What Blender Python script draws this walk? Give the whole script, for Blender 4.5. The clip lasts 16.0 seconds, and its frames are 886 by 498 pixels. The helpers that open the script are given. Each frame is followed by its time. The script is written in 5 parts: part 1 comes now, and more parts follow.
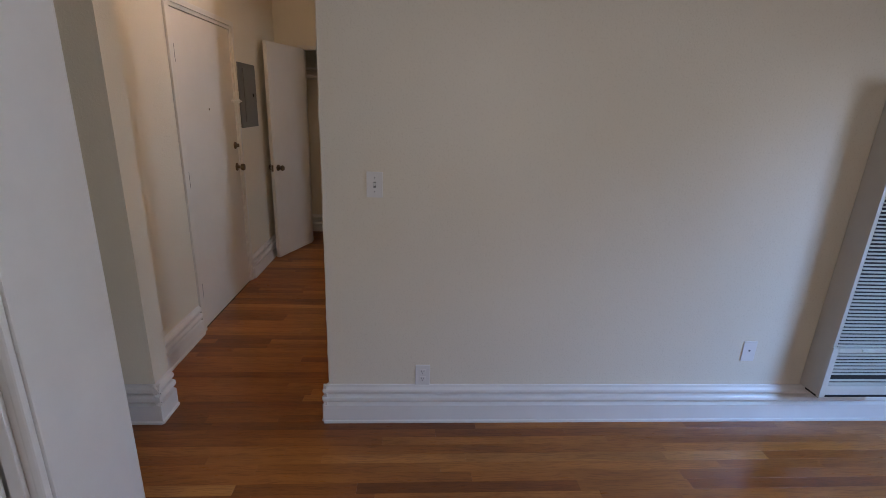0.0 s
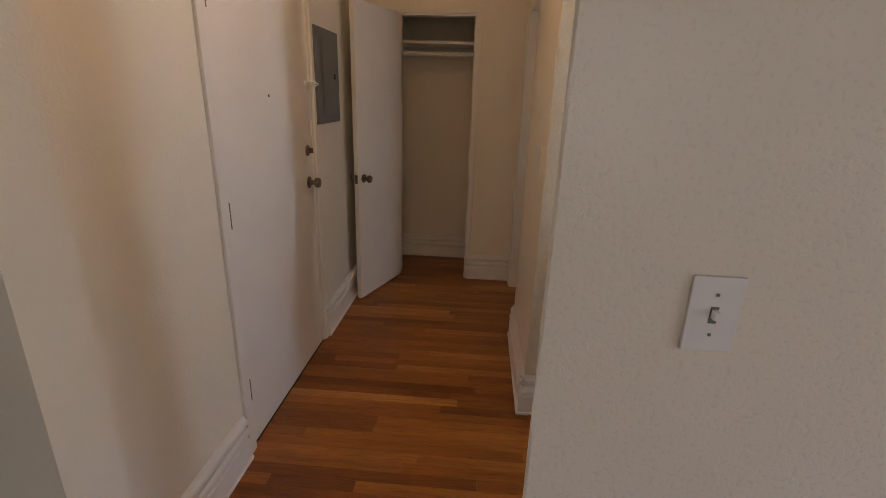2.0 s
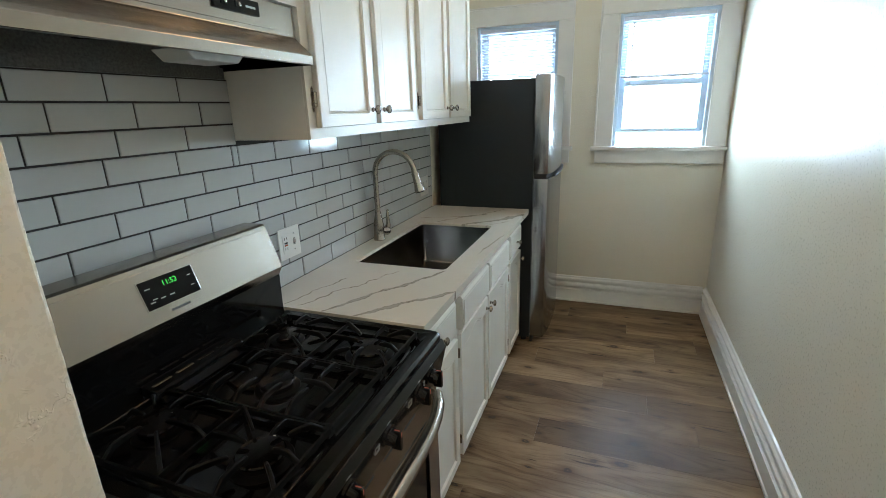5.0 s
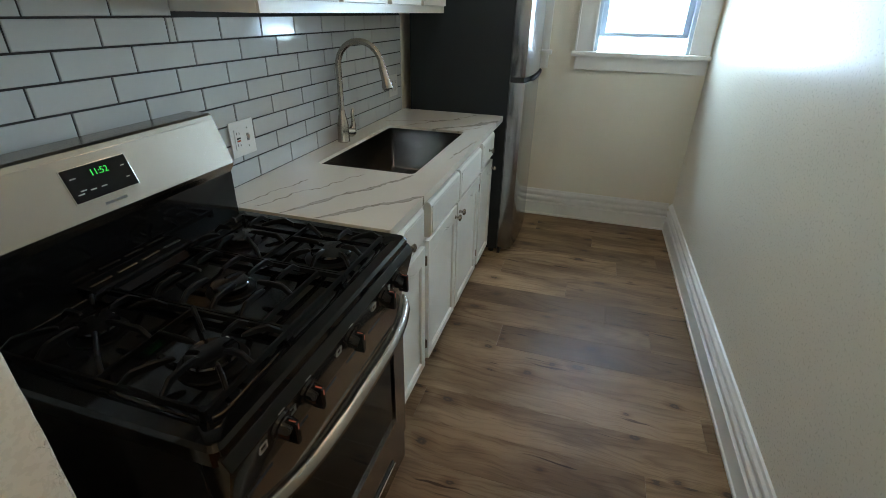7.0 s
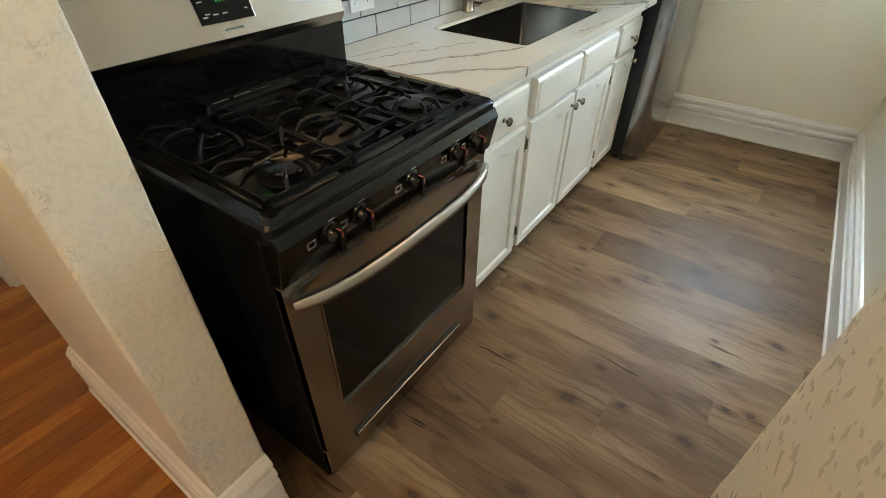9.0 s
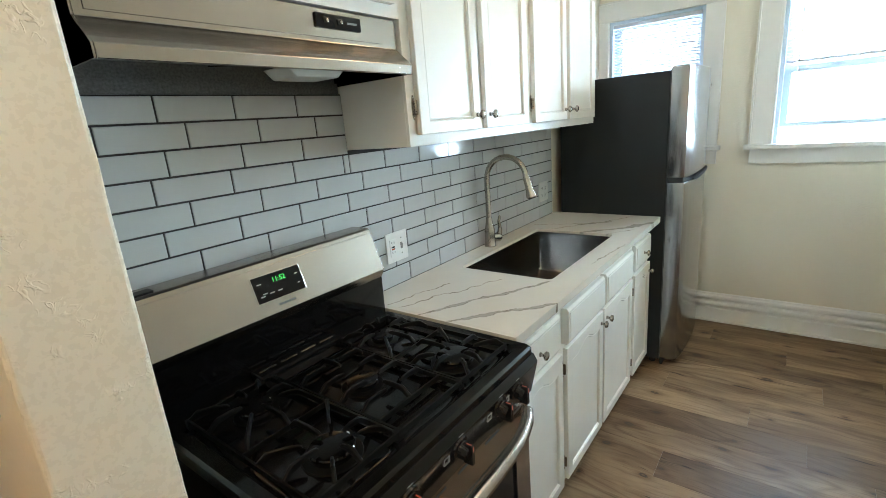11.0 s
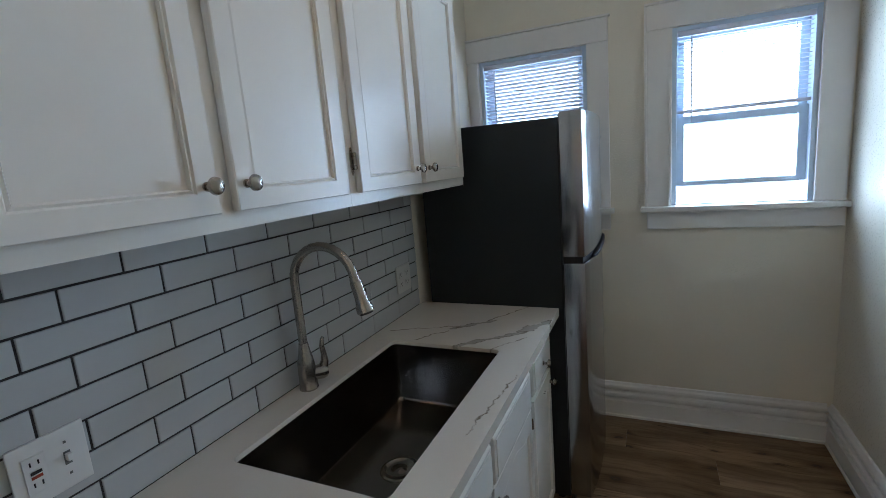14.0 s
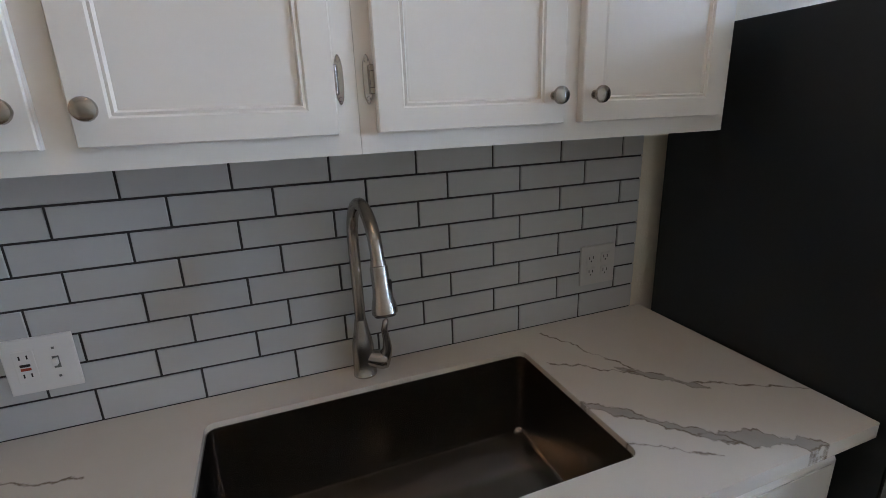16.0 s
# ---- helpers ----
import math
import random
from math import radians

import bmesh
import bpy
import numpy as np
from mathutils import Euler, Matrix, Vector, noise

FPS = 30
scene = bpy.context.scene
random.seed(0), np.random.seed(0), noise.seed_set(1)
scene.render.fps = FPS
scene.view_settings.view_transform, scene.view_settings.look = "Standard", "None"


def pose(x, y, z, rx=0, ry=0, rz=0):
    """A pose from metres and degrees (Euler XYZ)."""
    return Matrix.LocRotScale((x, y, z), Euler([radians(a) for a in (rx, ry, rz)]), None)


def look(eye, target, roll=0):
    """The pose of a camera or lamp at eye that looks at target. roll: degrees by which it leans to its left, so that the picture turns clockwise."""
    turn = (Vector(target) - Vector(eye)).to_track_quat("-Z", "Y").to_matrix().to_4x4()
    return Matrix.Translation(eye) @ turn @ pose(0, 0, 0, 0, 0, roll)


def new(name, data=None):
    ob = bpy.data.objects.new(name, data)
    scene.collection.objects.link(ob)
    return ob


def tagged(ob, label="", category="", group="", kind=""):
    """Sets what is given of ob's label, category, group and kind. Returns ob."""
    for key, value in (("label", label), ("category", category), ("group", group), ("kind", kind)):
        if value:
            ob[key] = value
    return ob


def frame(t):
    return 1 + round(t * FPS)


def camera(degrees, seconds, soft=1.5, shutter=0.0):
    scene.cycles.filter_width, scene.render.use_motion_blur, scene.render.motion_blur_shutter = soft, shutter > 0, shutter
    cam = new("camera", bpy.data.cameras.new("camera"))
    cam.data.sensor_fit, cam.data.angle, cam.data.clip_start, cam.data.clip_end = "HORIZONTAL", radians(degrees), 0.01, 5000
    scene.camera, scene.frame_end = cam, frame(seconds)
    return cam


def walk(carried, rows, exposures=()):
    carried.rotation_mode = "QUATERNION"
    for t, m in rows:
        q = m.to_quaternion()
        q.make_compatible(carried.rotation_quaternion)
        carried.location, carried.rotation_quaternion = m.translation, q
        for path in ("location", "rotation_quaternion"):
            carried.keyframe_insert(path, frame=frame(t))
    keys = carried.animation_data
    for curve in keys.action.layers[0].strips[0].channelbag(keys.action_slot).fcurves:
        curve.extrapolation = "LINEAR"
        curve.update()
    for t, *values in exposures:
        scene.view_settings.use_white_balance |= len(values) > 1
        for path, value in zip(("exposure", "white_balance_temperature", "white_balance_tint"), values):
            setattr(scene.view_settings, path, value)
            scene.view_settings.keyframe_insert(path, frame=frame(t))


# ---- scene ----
cam = camera(87.2, 16.0, 0.5)
PATH = [
    (0, (0.251, 0.392, 1.542), (0.388, 2.299, 0.953), 2.4),
    (0.5, (0.118, 0.724, 1.517), (0.095, 2.635, 0.927), 2.4),
    (1, (0.007, 1.075, 1.517), (-0.075, 2.983, 0.923), 2.2),
    (1.5, (-0.088, 1.435, 1.509), (-0.338, 3.317, 0.881), 2.5),
    (2, (-0.243, 1.804, 1.479), (-0.379, 3.698, 0.849), 1.8),
    (2.5, (-0.358, 2.111, 1.478), (-0.202, 4.002, 0.848), 0.7),
    (3, (-0.432, 2.419, 1.478), (0.155, 4.207, 0.8), 0.2),
    (3.5, (-0.433, 2.69, 1.487), (0.644, 4.223, 0.787), -1.8),
    (4, (-0.297, 2.922, 1.481), (1.073, 4.236, 0.851), -2.3),
    (4.5, (-0.179, 3.078, 1.51), (1.418, 4.117, 0.901), -2.2),
    (5, (-0.126, 3.198, 1.515), (1.665, 3.877, 0.941), -1.8),
    (5.2, (-0.116, 3.23, 1.527), (1.715, 3.804, 0.965), -0.7),
    (7.3, (-0.063, 3.208, 1.444), (1.57, 3.791, 0.448), 0.1),
    (7.5, (-0.06, 3.161, 1.437), (1.51, 3.876, 0.424), 0.5),
    (8, (-0.061, 3.077, 1.405), (1.354, 3.99, 0.327), 1.9),
    (8.5, (-0.071, 3.049, 1.368), (1.223, 3.958, 0.143), 0.6),
    (9, (-0.069, 3.047, 1.358), (1.211, 3.959, 0.12), 0.3),
    (9.5, (-0.059, 3.057, 1.376), (1.265, 4.056, 0.258), -0.8),
    (10, (-0.054, 3.085, 1.435), (1.331, 4.244, 0.576), -2.2),
    (10.2, (-0.051, 3.086, 1.448), (1.362, 4.283, 0.693), -2.9),
    (12.3, (0.105, 3.311, 1.552), (1.816, 4.282, 1.192), -6.1),
    (12.5, (0.157, 3.36, 1.545), (1.898, 4.278, 1.188), -6.1),
    (13, (0.358, 3.395, 1.544), (2.144, 4.22, 1.183), -5.8),
    (13.5, (0.596, 3.381, 1.531), (2.4, 4.168, 1.177), -5.5),
    (14, (0.83, 3.347, 1.525), (2.621, 4.163, 1.173), -4.7),
    (14.5, (1.05, 3.28, 1.539), (2.761, 4.245, 1.165), -3.6),
    (15, (1.278, 3.189, 1.539), (2.757, 4.466, 1.114), -2.5),
    (15.5, (1.476, 3.222, 1.512), (2.613, 4.793, 1.025), -2.0),
    (16, (1.666, 3.282, 1.504), (2.328, 5.082, 0.934), -2.2),
]
EXPOSURES = [(0.0, -0.86, 6300, 19), (1.0, -0.75, 6350, 18), (1.5, -0.65, 6550, 19), (2.0, -0.65, 6850, 21), (2.5, -0.68, 7300, 21), (3.0, -0.45, 8100, 16), (3.5, -0.33, 7800, 9),
             (4.0, -0.15, 7300, 4), (4.5, 0.02, 6650, 6), (5.2, -0.12, 6400, 5), (7.3, -0.28, 6250, 4), (7.7, -0.06, 6500, 3), (8.0, 0.12, 6700, 4), (8.5, 0.34, 6850, 4), (9.0, 0.6, 6850, 4),
             (9.5, 0.72, 6650, 3), (10.2, 0.72, 6350, 2), (12.3, -0.28, 6400, 6), (13.0, -0.62, 6150, 6), (14.0, -1.06, 5850, 13), (15.0, -1.26, 5850, 18), (15.5, -1.12, 6050, 20), (16.0, -0.85, 6450, 21)]
walk(cam, [(t, look(eye, target, roll)) for t, eye, target, roll in PATH], EXPOSURES)

# ---- light ----
def area_lamp(name, m, sx, sy, power, colour):
    d = bpy.data.lights.new(name, "AREA")
    d.shape, d.size, d.size_y, d.energy, d.color = "RECTANGLE", sx, sy, power, colour
    ob = new(name, d)
    ob.matrix_world = m
    return ob


world = bpy.data.worlds.new("sky")
scene.world = world
world.use_nodes = True
wn = world.node_tree.nodes
sky = wn.new("ShaderNodeTexSky")
sky.sky_type, sky.sun_disc = "NISHITA", False
sky.sun_elevation, sky.sun_rotation = radians(48), radians(200)
world.node_tree.links.new(sky.outputs[0], wn["Background"].inputs[0])
wn["Background"].inputs[1].default_value = 0.12

sun = bpy.data.lights.new("sun", "SUN")
sun.energy, sun.angle, sun.color = 3.0, radians(0.5), (1.0, 0.95, 0.88)
sun_ob = new("sun", sun)
sun_ob.matrix_world = look((0, 0, 0), (0.25, 0.62, -0.75))

# daylight standing outside the window openings
area_lamp("kitchen_window_light", look((3.80, 2.953, 1.58), (0, 2.953, 1.85)), 0.72, 1.0, 112, (0.62, 0.81, 1.0))
area_lamp("fridge_window_light", look((3.80, 3.953, 1.70), (0, 3.953, 1.9)), 0.72, 1.0, 45, (0.62, 0.81, 1.0))
# fill lamp added at an unseen opening so the next room isn't black
area_lamp("back_room_light", look((3.75, 5.30, 1.5), (0, 5.3, 1.3)), 0.8, 1.1, 18, (0.80, 0.90, 1.0))
area_lamp("living_east_light", look((4.45, -0.25, 2.66), (1.5, 2.3, 0.6)), 1.8, 0.8, 450, (0.27, 0.53, 1.0))
low = area_lamp("living_horizon_light", look((3.75, 0.65, 1.30), (-0.9, 1.5, 1.1)), 1.7, 1.4, 18, (0.80, 0.91, 1.0))
low.data.spread = radians(95)
area_lamp("living_south_light", look((1.2, -2.95, 1.5), (1.2, 2, 0.9)), 2.0, 1.6, 24, (1.0, 0.96, 0.90))


# ---- materials ----
def material(name):
    m = bpy.data.materials.new(name)
    m.use_nodes = True
    nt = m.node_tree
    return m, nt, nt.nodes["Principled BSDF"]


def node(nt, kind, **values):
    n = nt.nodes.new(kind)
    for key, value in values.items():
        n.inputs[key.replace("_", " ")].default_value = value
    return n


def noise_tex(nt, co, scale, detail=4.0, rough=0.55, stretch=(1, 1, 1)):
    mp = nt.nodes.new("ShaderNodeMapping")
    mp.inputs["Scale"].default_value = stretch
    nt.links.new(co, mp.inputs["Vector"])
    n = node(nt, "ShaderNodeTexNoise", Scale=scale, Detail=detail, Roughness=rough)
    nt.links.new(mp.outputs[0], n.inputs["Vector"])
    return n.outputs["Fac"]


def ramp(nt, fac, stops):
    r = nt.nodes.new("ShaderNodeValToRGB")
    while len(r.color_ramp.elements) < len(stops):
        r.color_ramp.elements.new(0.5)
    for e, (p, c) in zip(r.color_ramp.elements, stops):
        e.position = p
        e.color = (c, c, c, 1) if isinstance(c, (int, float)) else (*c, 1)
    nt.links.new(fac, r.inputs[0])
    return r.outputs[0]


def mixed(nt, fac, a, b, mode="MIX"):
    m = nt.nodes.new("ShaderNodeMix")
    m.data_type, m.blend_type = "RGBA", mode
    for sock, v in ((m.inputs[0], fac), (m.inputs[6], a), (m.inputs[7], b)):
        if isinstance(v, (int, float)):
            sock.default_value = v
        elif isinstance(v, tuple):
            sock.default_value = (*v, 1)
        else:
            nt.links.new(v, sock)
    return m.outputs[2]


def bump(nt, bsdf, height, strength, distance, under=None):
    b = node(nt, "ShaderNodeBump", Strength=strength, Distance=distance)
    nt.links.new(height, b.inputs["Height"])
    if under:
        nt.links.new(under, b.inputs["Normal"])
    nt.links.new(b.outputs[0], bsdf.inputs["Normal"])
    return b.outputs[0]


def coords(nt):
    return nt.nodes.new("ShaderNodeTexCoord").outputs["Object"]


def plain(name, colour, rough=0.5, metal=0.0, vary=0.12, scale=14.0, relief=0.0, coat=0.0, gloss=0.5):
    """A surface of one colour with slight mottling in tone and gloss."""
    m, nt, b = material(name)
    co = coords(nt)
    big = noise_tex(nt, co, scale, 5.0)
    fine = noise_tex(nt, co, scale * 14, 3.0)
    dark = tuple(c * (1 - vary) for c in colour)
    c1 = mixed(nt, ramp(nt, big, [(0.3, 0.0), (0.7, 1.0)]), dark, colour)
    nt.links.new(c1, b.inputs["Base Color"])
    nt.links.new(ramp(nt, big, [(0.2, max(rough - 0.008, 0.02)), (0.8, min(rough + 0.008, 1.0))]), b.inputs["Roughness"])
    b.inputs["Metallic"].default_value = metal
    b.inputs["Coat Weight"].default_value = coat
    b.inputs["Specular IOR Level"].default_value = gloss
    if relief:
        bump(nt, b, fine, 0.4, relief)
    return m


def wall_paint(name, colour, rough=0.36, depth=0.0011, lump=85, scrape=0.0, peel=0.0014):
    """Painted plaster with trowelled relief under the paint."""
    m, nt, b = material(name)
    co = coords(nt)
    orange = noise_tex(nt, co, 120, 2.0, 0.5)
    vor = nt.nodes.new("ShaderNodeTexNoise")
    vor.inputs["Scale"].default_value, vor.inputs["Detail"].default_value = lump, 3.0
    vor.inputs["Distortion"].default_value = 0.5
    nt.links.new(co, vor.inputs["Vector"])
    where = ramp(nt, noise_tex(nt, co, 2.3, 4.0), [(0.40, 0.15), (0.64, 1.0)])
    ridges = ramp(nt, vor.outputs["Fac"], [(0.53, 0.0), (0.60, 0.8), (0.68, 1.0)])
    knife = mixed(nt, where, (0, 0, 0), ridges)
    tone = noise_tex(nt, co, 0.9, 4.0)
    nt.links.new(mixed(nt, ramp(nt, tone, [(0.3, 0.0), (0.7, 1.0)]), tuple(c * 0.94 for c in colour), colour), b.inputs["Base Color"])
    nt.links.new(ramp(nt, orange, [(0.2, rough - 0.06), (0.8, rough + 0.08)]), b.inputs["Roughness"])
    n1 = bump(nt, b, orange, 0.40, peel)
    n2 = bump(nt, b, knife, 0.55, depth, n1)
    if scrape:
        # curved ridges left by the trowel, in patches
        arc = node(nt, "ShaderNodeTexNoise", Scale=62.0, Detail=1.6, Roughness=0.5, Distortion=0.9)
        nt.links.new(co, arc.inputs["Vector"])
        ridge = nt.nodes.new("ShaderNodeMath")
        ridge.operation = "PINGPONG"
        nt.links.new(arc.outputs["Fac"], ridge.inputs[0])
        ridge.inputs[1].default_value = 0.5
        line = ramp(nt, ridge.outputs[0], [(0.450, 0.0), (0.488, 0.8), (0.5, 1.0)])
        patch = ramp(nt, noise_tex(nt, co, 8.0, 3.0), [(0.53, 0.0), (0.62, 1.0)])
        bump(nt, b, mixed(nt, patch, (0, 0, 0), line), 0.9, scrape, n2)
    return m


def random_tone(nt):
    return nt.nodes.new("ShaderNodeObjectInfo").outputs["Random"]


def shifted(nt, amount):
    """Object coordinates moved by a different amount on each piece."""
    co = coords(nt)
    add = nt.nodes.new("ShaderNodeVectorMath")
    add.operation = "MULTIPLY_ADD"
    nt.links.new(random_tone(nt), add.inputs[0])
    add.inputs[1].default_value = amount
    nt.links.new(co, add.inputs[2])
    return add.outputs[0]


def wood_planks(name, tones, stretch, grain, rough, island=False, coat=0.0, contrast=0.5, pore=0.75, cloudy=0.75, gloss=0.5):
    """Boards: a tone for each piece, long wavy figure, and fine pores."""
    m, nt, b = material(name)
    co = coords(nt) if island else shifted(nt, (7.3, 11.1, 3.7))
    rnd = nt.nodes.new("ShaderNodeNewGeometry").outputs["Random Per Island"] if island else random_tone(nt)
    base = ramp(nt, rnd, tones)
    warp = node(nt, "ShaderNodeTexNoise", Scale=3.0, Detail=3.0)
    nt.links.new(co, warp.inputs["Vector"])
    bend = nt.nodes.new("ShaderNodeVectorMath")
    bend.operation = "MULTIPLY_ADD"
    nt.links.new(warp.outputs["Color"], bend.inputs[0])
    bend.inputs[1].default_value = (0.07, 0.07, 0.0)
    nt.links.new(co, bend.inputs[2])
    figure = noise_tex(nt, bend.outputs[0], grain * 0.42, 5.0, 0.6, stretch)
    pores = noise_tex(nt, bend.outputs[0], grain * 3.2, 4.0, 0.7, stretch)
    cloud = noise_tex(nt, co, grain * 0.12, 3.0, 0.5, tuple(s ** 0.4 for s in stretch))
    c1 = mixed(nt, ramp(nt, figure, [(0.36, contrast), (0.44, contrast * 0.45), (0.48, contrast * 0.35), (0.57, 0.0)]), base, (0.30, 0.19, 0.12), "MULTIPLY")
    c2 = mixed(nt, ramp(nt, pores, [(0.38, pore), (0.52, 0.0)]), c1, (0.38, 0.28, 0.20), "MULTIPLY")
    c2 = mixed(nt, ramp(nt, cloud, [(0.35, cloudy), (0.62, 0.0)]), c2, (0.42, 0.36, 0.30), "MULTIPLY")
    nt.links.new(c2, b.inputs["Base Color"])
    nt.links.new(ramp(nt, pores, [(0.3, rough + 0.1), (0.7, rough - 0.04)]), b.inputs["Roughness"])
    b.inputs["Coat Weight"].default_value, b.inputs["Coat Roughness"].default_value = coat, 0.2
    b.inputs["Specular IOR Level"].default_value = gloss
    bump(nt, b, pores, 0.12, 0.0006)
    return m


def vinyl_oak():
    """Oak-look vinyl: soft brown clouds along the board, arched grain lines, fibres, small ringed knots and hairline cracks."""
    m, nt, b = material("grey_brown_vinyl_plank")
    co = shifted(nt, (5.3, 9.1, 3.7))
    tone = ramp(nt, random_tone(nt), [(0.0, (0.142, 0.086, 0.047)), (0.12, (0.222, 0.142, 0.078)), (0.5, (0.267, 0.174, 0.098)), (0.8, (0.308, 0.204, 0.116)), (1.0, (0.345, 0.237, 0.139))])
    warp = node(nt, "ShaderNodeTexNoise", Scale=2.6, Detail=3.0)
    nt.links.new(co, warp.inputs["Vector"])
    bend = nt.nodes.new("ShaderNodeVectorMath")
    bend.operation = "MULTIPLY_ADD"
    nt.links.new(warp.outputs["Color"], bend.inputs[0])
    bend.inputs[1].default_value = (0.10, 0.10, 0.0)
    nt.links.new(co, bend.inputs[2])
    at = bend.outputs[0]
    cloud = noise_tex(nt, at, 5.0, 4.0, 0.55, (1.6, 0.34, 1))
    cool = noise_tex(nt, co, 2.2, 3.0, 0.5, (1.4, 0.5, 1))
    c = mixed(nt, ramp(nt, cloud, [(0.36, 0.9), (0.60, 0.0)]), tone, (0.48, 0.41, 0.35), "MULTIPLY")
    c = mixed(nt, ramp(nt, cool, [(0.46, 0.0), (0.66, 0.5)]), c, (0.93, 1.0, 1.08), "MULTIPLY")
    # arched growth lines: contours of a slow field drawn out along the board
    field = noise_tex(nt, at, 2.3, 1.0, 0.4, (2.4, 0.30, 1))
    lines = calc(nt, "PINGPONG", calc(nt, "MULTIPLY", field, 26.0), 1.0)
    where = ramp(nt, noise_tex(nt, co, 3.1, 2.0, 0.5, (1.2, 0.5, 1)), [(0.42, 0.15), (0.62, 0.65)])
    c = mixed(nt, calc(nt, "MULTIPLY", ramp(nt, lines, [(0.0, 1.0), (0.42, 0.0)]), where), c, (0.50, 0.42, 0.35), "MULTIPLY")
    fibre = noise_tex(nt, at, 60.0, 4.0, 0.7, (1.9, 0.10, 1))
    c = mixed(nt, ramp(nt, fibre, [(0.34, 0.55), (0.50, 0.0)]), c, (0.52, 0.44, 0.37), "MULTIPLY")
    crack = noise_tex(nt, at, 13.0, 3.0, 0.55, (2.6, 0.17, 1))
    c = mixed(nt, ramp(nt, crack, [(0.285, 0.9), (0.325, 0.0)]), c, (0.16, 0.11, 0.075), "MULTIPLY")
    mp = nt.nodes.new("ShaderNodeMapping")
    mp.inputs["Scale"].default_value = (7.1, 3.9, 1.0)
    nt.links.new(at, mp.inputs["Vector"])
    v = node(nt, "ShaderNodeTexVoronoi", Scale=1.0)
    v.voronoi_dimensions = "2D"
    nt.links.new(mp.outputs[0], v.inputs["Vector"])
    pick = nt.nodes.new("ShaderNodeSeparateColor")
    nt.links.new(v.outputs["Color"], pick.inputs[0])
    some = ramp(nt, pick.outputs[0], [(0.50, 0.0), (0.54, 1.0)])
    far = calc(nt, "ADD", v.outputs["Distance"], calc(nt, "MULTIPLY", calc(nt, "SUBTRACT", fibre, 0.5), 0.16))
    size = calc(nt, "DIVIDE", far, calc(nt, "ADD", calc(nt, "MULTIPLY", pick.outputs[1], 1.0), 0.35))
    halo = calc(nt, "MULTIPLY", some, ramp(nt, size, [(0.07, 0.75), (0.24, 0.0)]))
    c = mixed(nt, halo, c, (0.50, 0.40, 0.31), "MULTIPLY")
    eye = calc(nt, "MULTIPLY", some, ramp(nt, size, [(0.018, 0.35), (0.035, 1.0), (0.060, 0.9), (0.085, 0.0)]))
    c = mixed(nt, eye, c, (0.055, 0.036, 0.024))
    nt.links.new(c, b.inputs["Base Color"])
    nt.links.new(ramp(nt, fibre, [(0.3, 0.46), (0.7, 0.36)]), b.inputs["Roughness"])
    b.inputs["Specular IOR Level"].default_value = 0.18
    bump(nt, b, fibre, 0.15, 0.0006)
    return m


def brushed(name, colour, rough, along):
    """Brushed metal: a satin sheen drawn out across the brushing, with faint smudges."""
    m, nt, b = material(name)
    co = coords(nt)
    smear = noise_tex(nt, co, 4, 4.0)
    nt.links.new(mixed(nt, ramp(nt, smear, [(0.3, 0.0), (0.7, 1.0)]), tuple(c * 0.97 for c in colour), colour), b.inputs["Base Color"])
    b.inputs["Roughness"].default_value = rough
    b.inputs["Metallic"].default_value, b.inputs["Anisotropic"].default_value = 1.0, 0.35
    way = nt.nodes.new("ShaderNodeCombineXYZ")
    for k in range(3):
        way.inputs[k].default_value = 1.0 if along[k] < 0.5 else 0.0
    nt.links.new(way.outputs[0], b.inputs["Tangent"])
    return m


def calc(nt, op, a, b=0.0):
    m = nt.nodes.new("ShaderNodeMath")
    m.operation = op
    for sock, v in ((m.inputs[0], a), (m.inputs[1], b)):
        if isinstance(v, (int, float)):
            sock.default_value = v
        else:
            nt.links.new(v, sock)
    return m.outputs[0]


